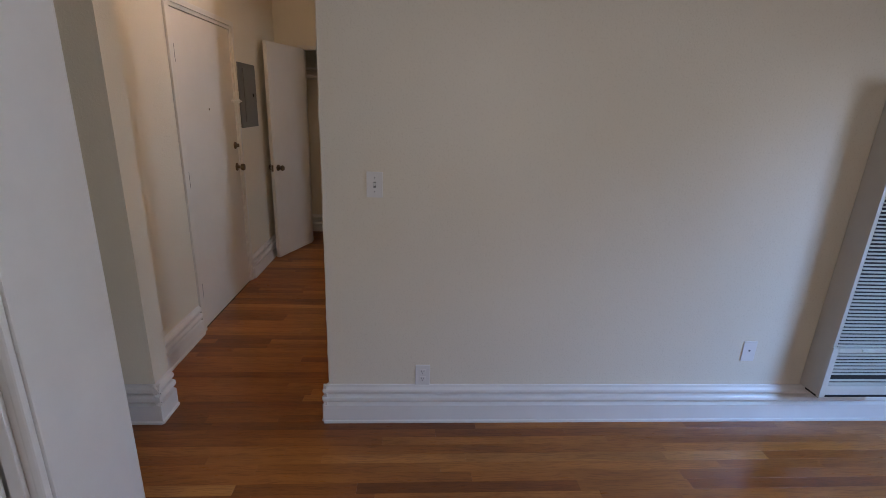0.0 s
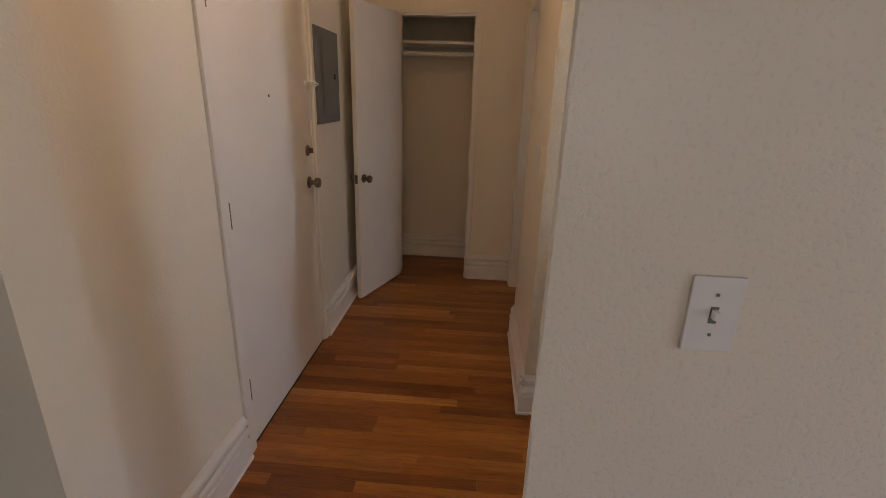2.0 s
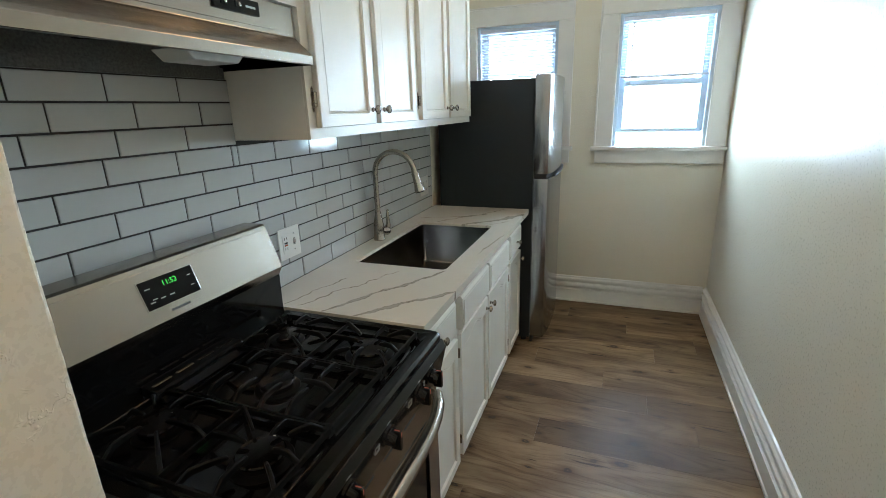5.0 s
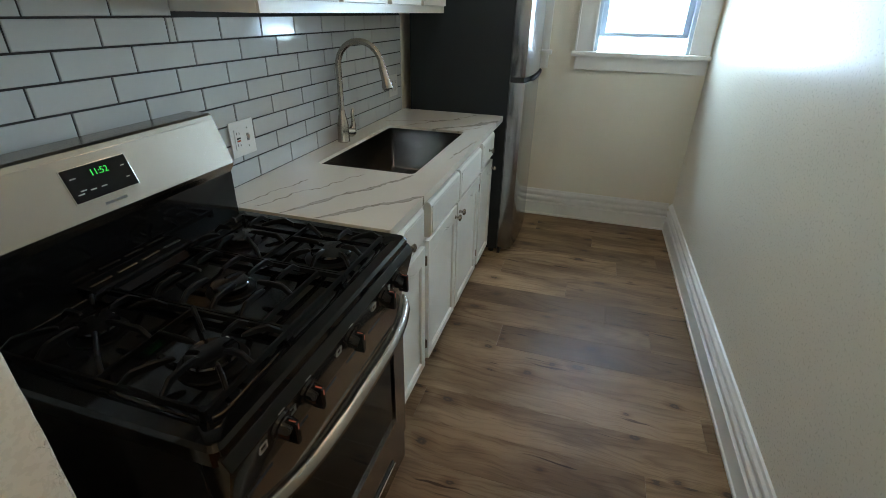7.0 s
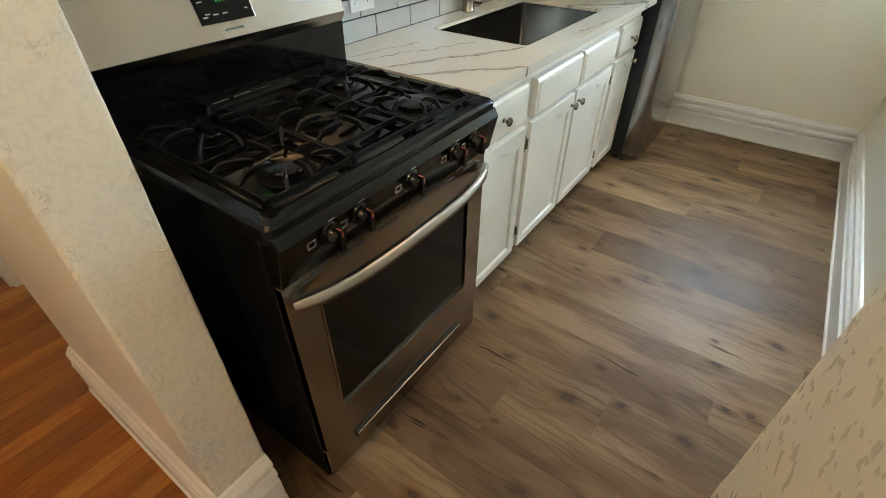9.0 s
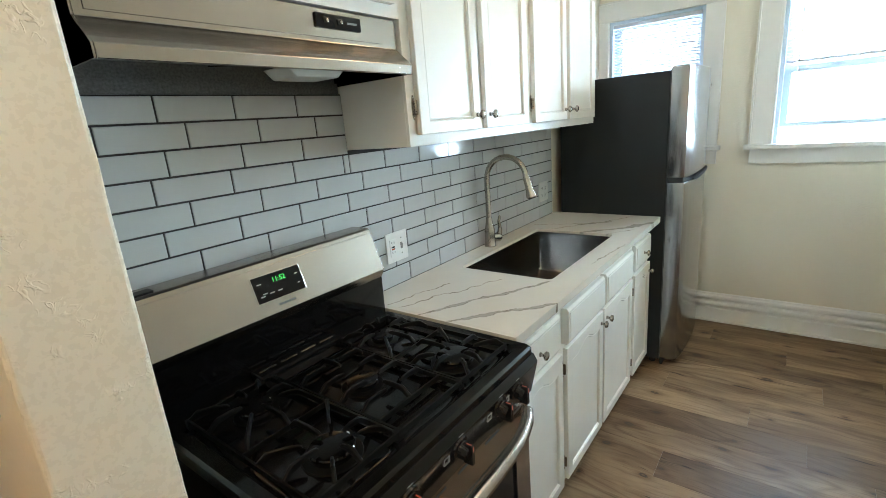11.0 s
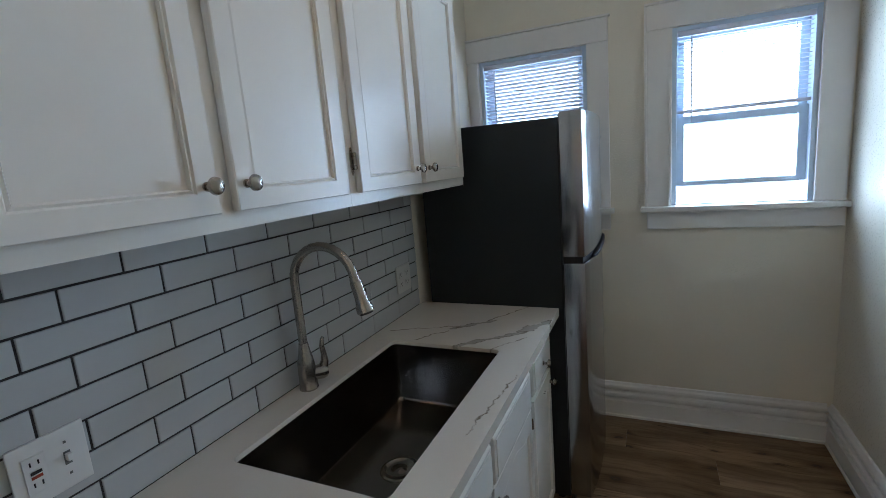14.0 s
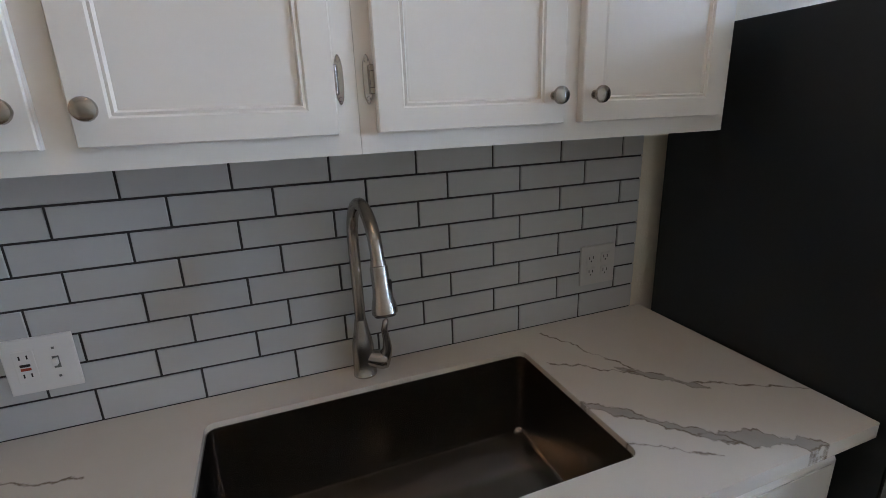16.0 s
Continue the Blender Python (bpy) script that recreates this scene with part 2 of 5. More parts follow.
def quartz(veins):
    """White stone with long grey veins of uneven width, edged in brown, and thin crack-like side veins.
    A vein is (x, y, x, y, half width, side swing)."""
    m, nt, b = material("veined_quartz")
    co = coords(nt)
    body, edge = None, None
    for k, (xa, ya, xb, yb, half, swing) in enumerate(veins):
        long = math.hypot(xb - xa, yb - ya)
        mp = nt.nodes.new("ShaderNodeMapping")
        mp.vector_type = "TEXTURE"
        mp.inputs["Location"].default_value = (xa, ya, 0)
        mp.inputs["Rotation"].default_value = (0, 0, math.atan2(yb - ya, xb - xa))
        nt.links.new(co, mp.inputs["Vector"])
        sep = nt.nodes.new("ShaderNodeSeparateXYZ")
        nt.links.new(mp.outputs[0], sep.inputs[0])
        u, v = sep.outputs[0], sep.outputs[1]
        slow = noise_tex(nt, mp.outputs[0], 7.0 + 1.3 * k, 2.0, 0.5, (1, 0, 0))
        shake = noise_tex(nt, co, 60.0, 4.0, 0.65)
        off = calc(nt, "ADD", calc(nt, "MULTIPLY", calc(nt, "SUBTRACT", slow, 0.5), swing * 2), calc(nt, "MULTIPLY", calc(nt, "SUBTRACT", shake, 0.5), 0.016))
        gap = calc(nt, "ABSOLUTE", calc(nt, "SUBTRACT", v, off))
        thick = noise_tex(nt, mp.outputs[0], 11.0 + k, 3.0, 0.6, (1, 0, 0))
        ends = ramp(nt, calc(nt, "DIVIDE", u, long), [(0.0, 0.0), (0.10, 1.0), (0.88, 1.0), (1.0, 0.0)])
        width = calc(nt, "MAXIMUM", calc(nt, "MULTIPLY", calc(nt, "MULTIPLY", ramp(nt, thick, [(0.36, 0.10), (0.62, 1.0)]), ends), half), 0.0004)
        rel = calc(nt, "DIVIDE", gap, width)
        live = ramp(nt, ends, [(0.0, 0.0), (0.15, 1.0)])
        f = mixed(nt, 1.0, ramp(nt, rel, [(0.93, 1.0), (1.0, 0.0)]), live, "MULTIPLY")
        e = mixed(nt, 1.0, ramp(nt, calc(nt, "ABSOLUTE", calc(nt, "SUBTRACT", gap, width)), [(0.0002, 1.0), (0.0014, 0.0)]), live, "MULTIPLY")
        body = f if body is None else mixed(nt, 1.0, body, f, "LIGHTEN")
        edge = e if edge is None else mixed(nt, 1.0, edge, e, "LIGHTEN")
    cloud = noise_tex(nt, co, 3.0, 5.0)
    broken = ramp(nt, noise_tex(nt, co, 24.0, 4.0), [(0.40, 0.15), (0.58, 0.9)])
    base = mixed(nt, ramp(nt, cloud, [(0.35, 0.0), (0.7, 1.0)]), (0.63, 0.59, 0.52), (0.68, 0.64, 0.57))
    tint = mixed(nt, noise_tex(nt, co, 34.0, 4.0), (0.40, 0.375, 0.33), (0.30, 0.285, 0.255))
    c1 = mixed(nt, calc(nt, "MULTIPLY", body, 0.85), base, tint)
    nt.links.new(mixed(nt, calc(nt, "MULTIPLY", edge, broken), c1, (0.15, 0.115, 0.08)), b.inputs["Base Color"])
    b.inputs["Roughness"].default_value = 0.18
    return m


WALL = wall_paint("painted_plaster", (0.82, 0.765, 0.635))
ROUGHW = wall_paint("rough_painted_plaster", (0.82, 0.765, 0.635), 0.29, 0.0002, 48, 0.00018, 0.0014)
NIBW = wall_paint("heavily_trowelled_plaster", (0.82, 0.765, 0.635), 0.27, 0.00002, 34, 0.0022, 0.0004)
SMOOTHW = wall_paint("smooth_painted_plaster", (0.82, 0.765, 0.635), 0.36, 0.0002, 60, 0.0, 0.0006)
TRIM = plain("white_enamel_trim", (0.82, 0.80, 0.76), 0.28, vary=0.05, scale=6)
CAB = plain("white_enamel_cabinet", (0.83, 0.80, 0.735), 0.26, vary=0.04, scale=5)
CEIL = plain("flat_white_ceiling", (0.82, 0.80, 0.76), 0.8, vary=0.05, scale=3, relief=0.001)
DOORW = plain("off_white_door_paint", (0.80, 0.77, 0.71), 0.34, vary=0.05, scale=5)
OAK_TONES = [(0.0, (0.23, 0.064, 0.010)), (0.25, (0.34, 0.108, 0.017)), (0.6, (0.42, 0.144, 0.023)), (0.88, (0.49, 0.180, 0.033)), (1.0, (0.60, 0.270, 0.066))]
OAK = wood_planks("varnished_oak_strip", OAK_TONES, (0.09, 1.5, 1), 30, 0.30, coat=0.15, contrast=0.30, pore=0.45, cloudy=0.45)
OAKJ = wood_planks("varnished_oak_floor", OAK_TONES, (0.09, 1.5, 1), 30, 0.30, island=True, coat=0.15, contrast=0.30, pore=0.45, cloudy=0.45)
VINYL = vinyl_oak()
TILE = plain("white_glazed_tile", (0.55, 0.56, 0.555), 0.10, vary=0.05, scale=7, gloss=0.38)
GROUT = plain("dark_grey_grout", (0.045, 0.043, 0.042), 0.9, vary=0.3, scale=40)
STEEL = brushed("brushed_steel", (0.34, 0.305, 0.268), 0.25, (0.02, 1, 1))
STEELV = brushed("brushed_steel_upright", (0.33, 0.335, 0.345), 0.19, (1, 1, 0.02))
SINK = plain("satin_sink_steel", (0.26, 0.24, 0.222), 0.19, 1.0, 0.06, 6)
NICKEL = plain("brushed_nickel", (0.42, 0.39, 0.355), 0.26, 1.0, 0.08, 40)
CHROME = plain("worn_chrome", (0.46, 0.43, 0.39), 0.13, 1.0, 0.2, 60)
BRONZE = plain("aged_bronze", (0.20, 0.15, 0.10), 0.35, 1.0, 0.3, 60)
BLACK = plain("black_enamel", (0.004, 0.004, 0.0042), 0.09, 0.0, 0.2, 20, gloss=0.30)
GLOSSB = plain("black_gloss_glass", (0.006, 0.006, 0.0065), 0.06, 0.0, 0.1, 9, gloss=0.16)
SATINB = plain("satin_black_enamel", (0.006, 0.006, 0.0065), 0.5, 0.0, 0.2, 30, gloss=0.08)
IRON = plain("cast_iron_grate", (0.005, 0.005, 0.005), 0.38, 0.0, 0.25, 60, gloss=0.14)
CHARCOAL = plain("charcoal_fridge_side", (0.0155, 0.0195, 0.0230), 0.42, 0.0, 0.12, 120, relief=0.0004, gloss=0.35)
PLASTIC = plain("white_plastic", (0.80, 0.79, 0.76), 0.32, vary=0.03)
ALMOND = plain("dull_white_plastic", (0.60, 0.585, 0.55), 0.32, vary=0.03)
# near-black for dark parts, and for shade filled into gaps as colour
DARK = plain("dark_parts_and_shade", (0.02, 0.02, 0.02), 0.8)
GREY = plain("grey_panel_paint", (0.16, 0.165, 0.155), 0.42, vary=0.08)
BLIND, bnt, bb = material("white_vinyl_slat")
bb.inputs["Base Color"].default_value, bb.inputs["Roughness"].default_value = (0.60, 0.60, 0.64, 1), 0.45
thin = node(bnt, "ShaderNodeBsdfTranslucent", Color=(0.74, 0.74, 0.80, 1))
blend = node(bnt, "ShaderNodeMixShader", Fac=0.2)
bnt.links.new(bb.outputs[0], blend.inputs[1])
bnt.links.new(thin.outputs[0], blend.inputs[2])
bnt.links.new(blend.outputs[0], bnt.nodes["Material Output"].inputs["Surface"])
# the blue cast of the sky light is put into the sash colour
SASH = plain("sky_tinted_vinyl_sash", (0.60, 0.70, 0.80), 0.35, vary=0.04)
HEATER = plain("cream_heater_enamel", (0.62, 0.60, 0.55), 0.35, vary=0.05)
FILTER = plain("greasy_mesh_filter", (0.17, 0.17, 0.165), 0.45, 0.6, 0.5, 160, relief=0.002)
LENSW = plain("frosted_lamp_lens", (0.55, 0.55, 0.52), 0.35)
MARK = plain("pale_print", (0.55, 0.55, 0.53), 0.5)
DIM = plain("worn_grey_print", (0.24, 0.24, 0.23), 0.5)
RED = plain("orange_red_mark", (0.40, 0.06, 0.02), 0.5)
QUARTZ = quartz([(1.00, 4.05, 1.47, 3.79, 0.010, 0.030), (1.00, 3.935, 1.29, 3.68, 0.012, 0.025), (1.02, 4.15, 1.42, 3.97, 0.0015, 0.05), (1.02, 4.20, 1.30, 4.13, 0.001, 0.03),
                 (2.19, 3.985, 2.40, 3.745, 0.015, 0.012), (2.34, 3.80, 2.53, 3.690, 0.026, 0.012), (2.36, 4.05, 2.49, 3.895, 0.014, 0.006), (2.30, 4.27, 2.40, 4.02, 0.001, 0.03),
                 (2.44, 3.95, 2.70, 3.80, 0.0015, 0.015), (2.23, 4.13, 2.40, 4.00, 0.002, 0.03), (2.20, 3.84, 2.34, 3.74, 0.0015, 0.01), (1.72, 3.735, 2.05, 3.70, 0.001, 0.02)])


def glowing(name, colour, strength):
    m, nt, b = material(name)
    b.inputs["Base Color"].default_value = (*colour, 1)
    b.inputs["Emission Color"].default_value = (*colour, 1)
    b.inputs["Emission Strength"].default_value = strength
    return m


GREEN = glowing("green_digits", (0.08, 0.9, 0.12), 0.5)
HAZE = glowing("bright_hazy_distance", (0.62, 0.80, 1.0), 4.0)
BULB = glowing("warm_lamp_glass", (1.0, 0.62, 0.30), 3.0)

GLASS, gnt, gb = material("window_glass")
gb.inputs["Base Color"].default_value = (1, 1, 1, 1)
gb.inputs["Transmission Weight"].default_value, gb.inputs["Roughness"].default_value, gb.inputs["IOR"].default_value = 1.0, 0.0, 1.45


# ---- mesh helpers ----
ORIGIN = {}


def part(name, bm, mat, parent=None, label="", smooth=False):
    me = bpy.data.meshes.new(name)
    bmesh.ops.recalc_face_normals(bm, faces=bm.faces)
    bm.to_mesh(me)
    bm.free()
    me.materials.append(mat)
    if smooth:
        me.polygons.foreach_set("use_smooth", [True] * len(me.polygons))
        me.set_sharp_from_angle(angle=radians(38))
    ob = new(name, me)
    if parent:
        ob.parent = parent
        if parent.type == "EMPTY":
            ob.matrix_parent_inverse = Matrix.Translation(-parent.location)
    if label:
        ob["label"] = label
    return ob


def thing(name, at, label, category, group="", kind=""):
    e = new(name)
    e.location = at
    e.empty_display_size = 0.05
    return tagged(e, label, category, group, kind)


def add_box(bm, x0, x1, y0, y1, z0, z1):
    vs = [bm.verts.new(p) for p in ((x0, y0, z0), (x1, y0, z0), (x1, y1, z0), (x0, y1, z0), (x0, y0, z1), (x1, y0, z1), (x1, y1, z1), (x0, y1, z1))]
    for f in ((0, 3, 2, 1), (4, 5, 6, 7), (0, 1, 5, 4), (1, 2, 6, 5), (2, 3, 7, 6), (3, 0, 4, 7)):
        bm.faces.new([vs[i] for i in f])
    return bm


def bevel(bm, width, segments=2):
    if width:
        bmesh.ops.bevel(bm, geom=list(bm.edges), offset=width, segments=segments, profile=0.6, affect="EDGES", clamp_overlap=True)
    return bm


def block(x0, x1, y0, y1, z0, z1, edge=0.003, segments=2):
    return bevel(add_box(bmesh.new(), x0, x1, y0, y1, z0, z1), edge, segments)


def prism(poly, axis, a, b, edge=0.0, segments=2):
    """A polygon pushed along an axis. For x the polygon is (y, z), for y (x, z), for z (x, y)."""
    bm = bmesh.new()
    put = {"x": lambda p, t: (t, p[0], p[1]), "y": lambda p, t: (p[0], t, p[1]), "z": lambda p, t: (p[0], p[1], t)}[axis]
    lo, hi = [bm.verts.new(put(p, a)) for p in poly], [bm.verts.new(put(p, b)) for p in poly]
    bm.faces.new(lo[::-1])
    bm.faces.new(hi)
    n = len(poly)
    for i in range(n):
        bm.faces.new((lo[i], lo[(i + 1) % n], hi[(i + 1) % n], hi[i]))
    return bevel(bm, edge, segments)


def tube(bm, pts, radii, seg=12, caps=True):
    """A round tube through points; radii is one number or one for each point."""
    pts = [Vector(p) for p in pts]
    if isinstance(radii, (int, float)):
        radii = [radii] * len(pts)
    rings, side = [], None
    for i, p in enumerate(pts):
        way = (pts[min(i + 1, len(pts) - 1)] - pts[max(i - 1, 0)]).normalized()
        if side is None:
            side = way.orthogonal().normalized()
        side = (side - way * side.dot(way)).normalized()
        up = way.cross(side)
        rings.append([bm.verts.new(p + radii[i] * (math.cos(2 * math.pi * k / seg) * side + math.sin(2 * math.pi * k / seg) * up)) for k in range(seg)])
    for r0, r1 in zip(rings, rings[1:]):
        for k in range(seg):
            bm.faces.new((r0[k], r0[(k + 1) % seg], r1[(k + 1) % seg], r1[k]))
    if caps:
        bm.faces.new(rings[0][::-1])
        bm.faces.new(rings[-1])
    return bm


def rod(p0, p1, r, seg=12):
    return tube(bmesh.new(), (p0, p1), r, seg)


def turned(at, way, profile, seg=20):
    """A lathe-turned shape: profile rows are (distance along way, radius)."""
    at, way = Vector(at), Vector(way).normalized()
    pts, rad = [at + way * d for d, _ in profile], [max(r, 0.0004) for _, r in profile]
    bm, rings = bmesh.new(), []
    side = way.orthogonal().normalized()
    up = way.cross(side)
    for p, r in zip(pts, rad):
        rings.append([bm.verts.new(p + r * (math.cos(2 * math.pi * k / seg) * side + math.sin(2 * math.pi * k / seg) * up)) for k in range(seg)])
    for r0, r1 in zip(rings, rings[1:]):
        for k in range(seg):
            bm.faces.new((r0[k], r0[(k + 1) % seg], r1[(k + 1) % seg], r1[k]))
    bm.faces.new(rings[0][::-1])
    bm.faces.new(rings[-1])
    return bm


def structure(name, bm, mat, label, category, smooth=False):
    return tagged(part(name, bm, mat, None, "", smooth), label, category, "", "structure")


def boxes(*rows):
    bm = bmesh.new()
    for r in rows:
        add_box(bm, *r)
    return bm


def worn_wall(poly, soft, z0, z1, r=0.006):
    """An upright wall on a plan whose chosen corners are rounded by hand: the arris wanders in and out."""
    rng = random.Random(5)
    n, outline = len(poly), []
    for i, p in enumerate(poly):
        p, a, c = Vector(p), Vector(poly[i - 1]), Vector(poly[(i + 1) % n])
        if i not in soft:
            outline.append((p, None))
            continue
        ua, uc = (a - p).normalized(), (c - p).normalized()
        for s in (0.0, 0.33, 0.67, 1.0):
            q = p + ua * r * (1 - s) ** 2 + uc * r * s ** 2
            outline.append((q, (ua + uc).normalized() if 0 < s < 1 else None))
    bm, prev, drift = bmesh.new(), None, 0.0
    steps = int((z1 - z0) / 0.022)
    for k in range(steps + 1):
        drift = 0.75 * drift + rng.uniform(-0.0011, 0.0011)
        ring = [bm.verts.new((*(q + w * (0.0012 + drift if 0 < k < steps else 0.0) if w else q), z0 + (z1 - z0) * k / steps)) for q, w in outline]
        if prev:
            for i in range(len(ring)):
                j = (i + 1) % len(ring)
                bm.faces.new((prev[i], prev[j], ring[j], ring[i]))
        else:
            bm.faces.new(ring[::-1])
        prev = ring
    bm.faces.new(prev)
    return bm


# ---- structure ----
H = 2.75
KS, KN, KE = 2.525, 4.318, 3.52          # kitchen's south, north and east wall faces
LIV = 2.416                               # living room's north wall face
HW = -1.153                               # hall's west wall face

structure("subfloor", boxes((-1.4, 3.67, -2.9, 6.3, -0.14, -0.014)), DARK, "plain dark boards under the finished floors", "floor")
structure("ceiling", boxes((-1.4, 3.67, -2.9, 6.3, H, H + 0.12)), CEIL, "flat white painted ceiling", "ceiling")
structure("wall_kitchen_south", boxes((0.15, 3.52, 2.4712, KS, 0, H)), ROUGHW, "cream painted kitchen wall with glossy knockdown texture", "wall")
structure("wall_partition", worn_wall([(-0.143, LIV), (3.52, LIV), (3.52, 2.471), (0.1495, 2.471), (0.1495, 2.985), (0.033, 2.985)], (0, 4, 5), 0, H), ROUGHW,
          "off-white trowelled plaster wall beside the kitchen opening", "wall")
W1, W2 = (2.655, 3.250, 1.225, 2.092), (3.655, 4.250, 1.225, 2.085)
LW = (-0.2, 1.5, 0.55, 2.05)
# unseen opening, added to let the fill lamp into the next room
BW = (4.90, 5.70, 0.90, 2.05)


def wall_with_openings(name, x0, x1, y0, y1, holes, label):
    """An upright wall along y with rectangular openings that do not overlap in y."""
    bm, y = bmesh.new(), y0
    for a, b, lo, hi in sorted(holes):
        add_box(bm, x0, x1, y, a, 0, H)
        add_box(bm, x0, x1, a, b, 0, lo) if lo > 0 else None
        add_box(bm, x0, x1, a, b, hi, H)
        y = b
    add_box(bm, x0, x1, y, y1, 0, H)
    return structure(name, bm, WALL, label, "wall")


wall_with_openings("wall_east", KE, 3.67, -2.9, 6.3, [W1, W2, LW, BW], "cream painted plaster outer wall with windows")
structure("wall_kitchen_north", boxes((0.165, 3.52, KN, 4.56, 0, H)), WALL, "painted plaster wall behind the kitchen units", "wall")
structure("wall_nib", worn_wall([(0.030, 3.770), (0.165, 3.770), (0.165, 4.56), (0.030, 4.56)], (0, 1), 0, H), NIBW, "short rough plaster wall end beside the range", "wall")
for nm, turn in (("wall_partition", -0.5), ("wall_nib", -0.9)):
    # the hall side is skimmed smooth
    me = bpy.data.objects[nm].data
    me.materials.append(SMOOTHW)
    for f in me.polygons:
        f.material_index = 1 if f.normal.x < turn else 0
structure("wall_lintel", boxes((0.035, 0.15, 2.98, 3.770, 2.12, H)), WALL, "plaster above the kitchen opening", "wall")
wall_with_openings("wall_hall_west", -1.30, HW, 0.6, 6.3, [(3.385, 4.335, 0, 2.045)], "cream painted hall wall with the entry door")
structure("wall_stub", boxes((HW, -0.963, 2.412, 2.545, 0, H)), WALL, "short white wall return beside the hall", "wall")
structure("wall_living_west", boxes((-0.90, -0.76, -2.9, 0.90, 0, H), (-0.90, -0.76, 1.50, 1.90, 0, H), (-0.90, -0.76, 0.90, 1.50, 2.05, H)), TRIM,
          "white painted living room wall end", "wall")
structure("wall_niche", boxes((HW, -0.90, 0.7, 0.82, 0, H)), WALL, "plain painted wall closing the niche", "wall")
bm = boxes((-0.90, 0.3, -2.9, -2.75, 0, H), (2.1, 3.52, -2.9, -2.75, 0, H), (0.3, 2.1, -2.9, -2.75, 0, 0.7), (0.3, 2.1, -2.9, -2.75, 2.2, H))
structure("wall_south", bm, WALL, "white painted wall with a wide window", "wall")
bm = boxes((HW, -0.885, 5.52, 5.62, 0, H), (-0.315, 0.06, 5.52, 5.62, 0, H), (-0.885, -0.315, 5.52, 5.62, 2.035, H))
structure("wall_closet_front", bm, WALL, "cream painted wall around the closet opening", "wall")
structure("wall_jamb", boxes((0.06, 0.20, 5.375, 6.3, 0, H), (0.06, 0.20, 4.56, 5.375, 2.04, H)), WALL, "cream painted wall end at a doorway", "wall")
structure("wall_closet_back", boxes((HW, 0.06, 6.045, 6.15, 0, H)), WALL, "cream painted back wall of the closet", "wall")
structure("wall_closet_side", boxes((-0.20, -0.10, 5.62, 6.045, 0, H)), WALL, "cream painted side wall of the closet", "wall")
structure("wall_back_room", boxes((0.20, 3.52, 6.15, 6.3, 0, H)), WALL, "cream painted far wall of the next room", "wall")

BASE_PROFILE = [(0, 0), (0.030, 0), (0.030, 0.012), (0.024, 0.016), (0.024, 0.098), (0.018, 0.101), (0.005, 0.107), (0.006, 0.114), (0.021, 0.119), (0.026, 0.130),
                (0.024, 0.144), (0.017, 0.151), (0.004, 0.154), (0.004, 0.162), (0.018, 0.167), (0.022, 0.176), (0.020, 0.188), (0.012, 0.196), (0.008, 0.206), (0, 0.209)]


def baseboard(p0, p1, out):
    """A moulded baseboard along a wall from p0 to p1; out is the unit way into the room."""
    bm = bmesh.new()
    a, b = [[bm.verts.new((p[0] + out[0] * d, p[1] + out[1] * d, z + 0.0005)) for d, z in BASE_PROFILE] for p in (p0, p1)]
    n = len(a)
    for i in range(n):
        bm.faces.new((a[i], a[(i + 1) % n], b[(i + 1) % n], b[i]))
    bm.faces.new(a[::-1])
    bm.faces.new(b)
    return structure("baseboard", bm, TRIM, "white enamelled moulded wooden baseboard", "baseboard")


ang = Vector((0.178, 0.564, 0)).normalized()
nrm = (-ang.y, ang.x)
for p0, p1, out in (((-0.165, LIV), (KE, LIV), (0, -1)),
                    ((-0.149, LIV - 0.02), (0.035, 2.98), nrm),
                    ((0.15, KS), (KE, KS), (0, 1)), ((KE, KS + 0.0245), (KE, 3.66), (-1, 0)), ((KE, 3.66), (KE, KN), (-1, 0)),
                    ((0.030, 3.7455), (0.030, 4.56), (-1, 0)), ((0.0055, 3.770), (0.165, 3.770), (0, -1)),
                    ((-0.963, 2.3875), (-0.963, 2.545), (1, 0)), ((HW, 2.412), (-0.9385, 2.412), (0, -1)), ((HW, 0.82), (HW, 2.3875), (1, 0)),
                    ((HW, 2.545), (HW, 3.325), (1, 0)), ((HW, 4.375), (HW, 5.52), (1, 0)),
                    ((HW, 6.045), (-0.20, 6.045), (0, -1)), ((-0.315, 5.52), (0.06, 5.52), (0, -1)), ((-0.20, 5.62), (-0.20, 6.02), (-1, 0)),
                    ((0.20, 6.15), (3.52, 6.15), (0, -1)), ((3.52, -2.7), (3.52, LIV - 0.0245), (-1, 0))):
    baseboard(p0, p1, out)

structure("threshold", prism([(0.055, 0.0005), (0.125, 0.0005), (0.115, 0.007), (0.065, 0.007)], "y", 2.98, 3.745), OAKJ, "worn oak threshold strip at the kitchen opening", "threshold")


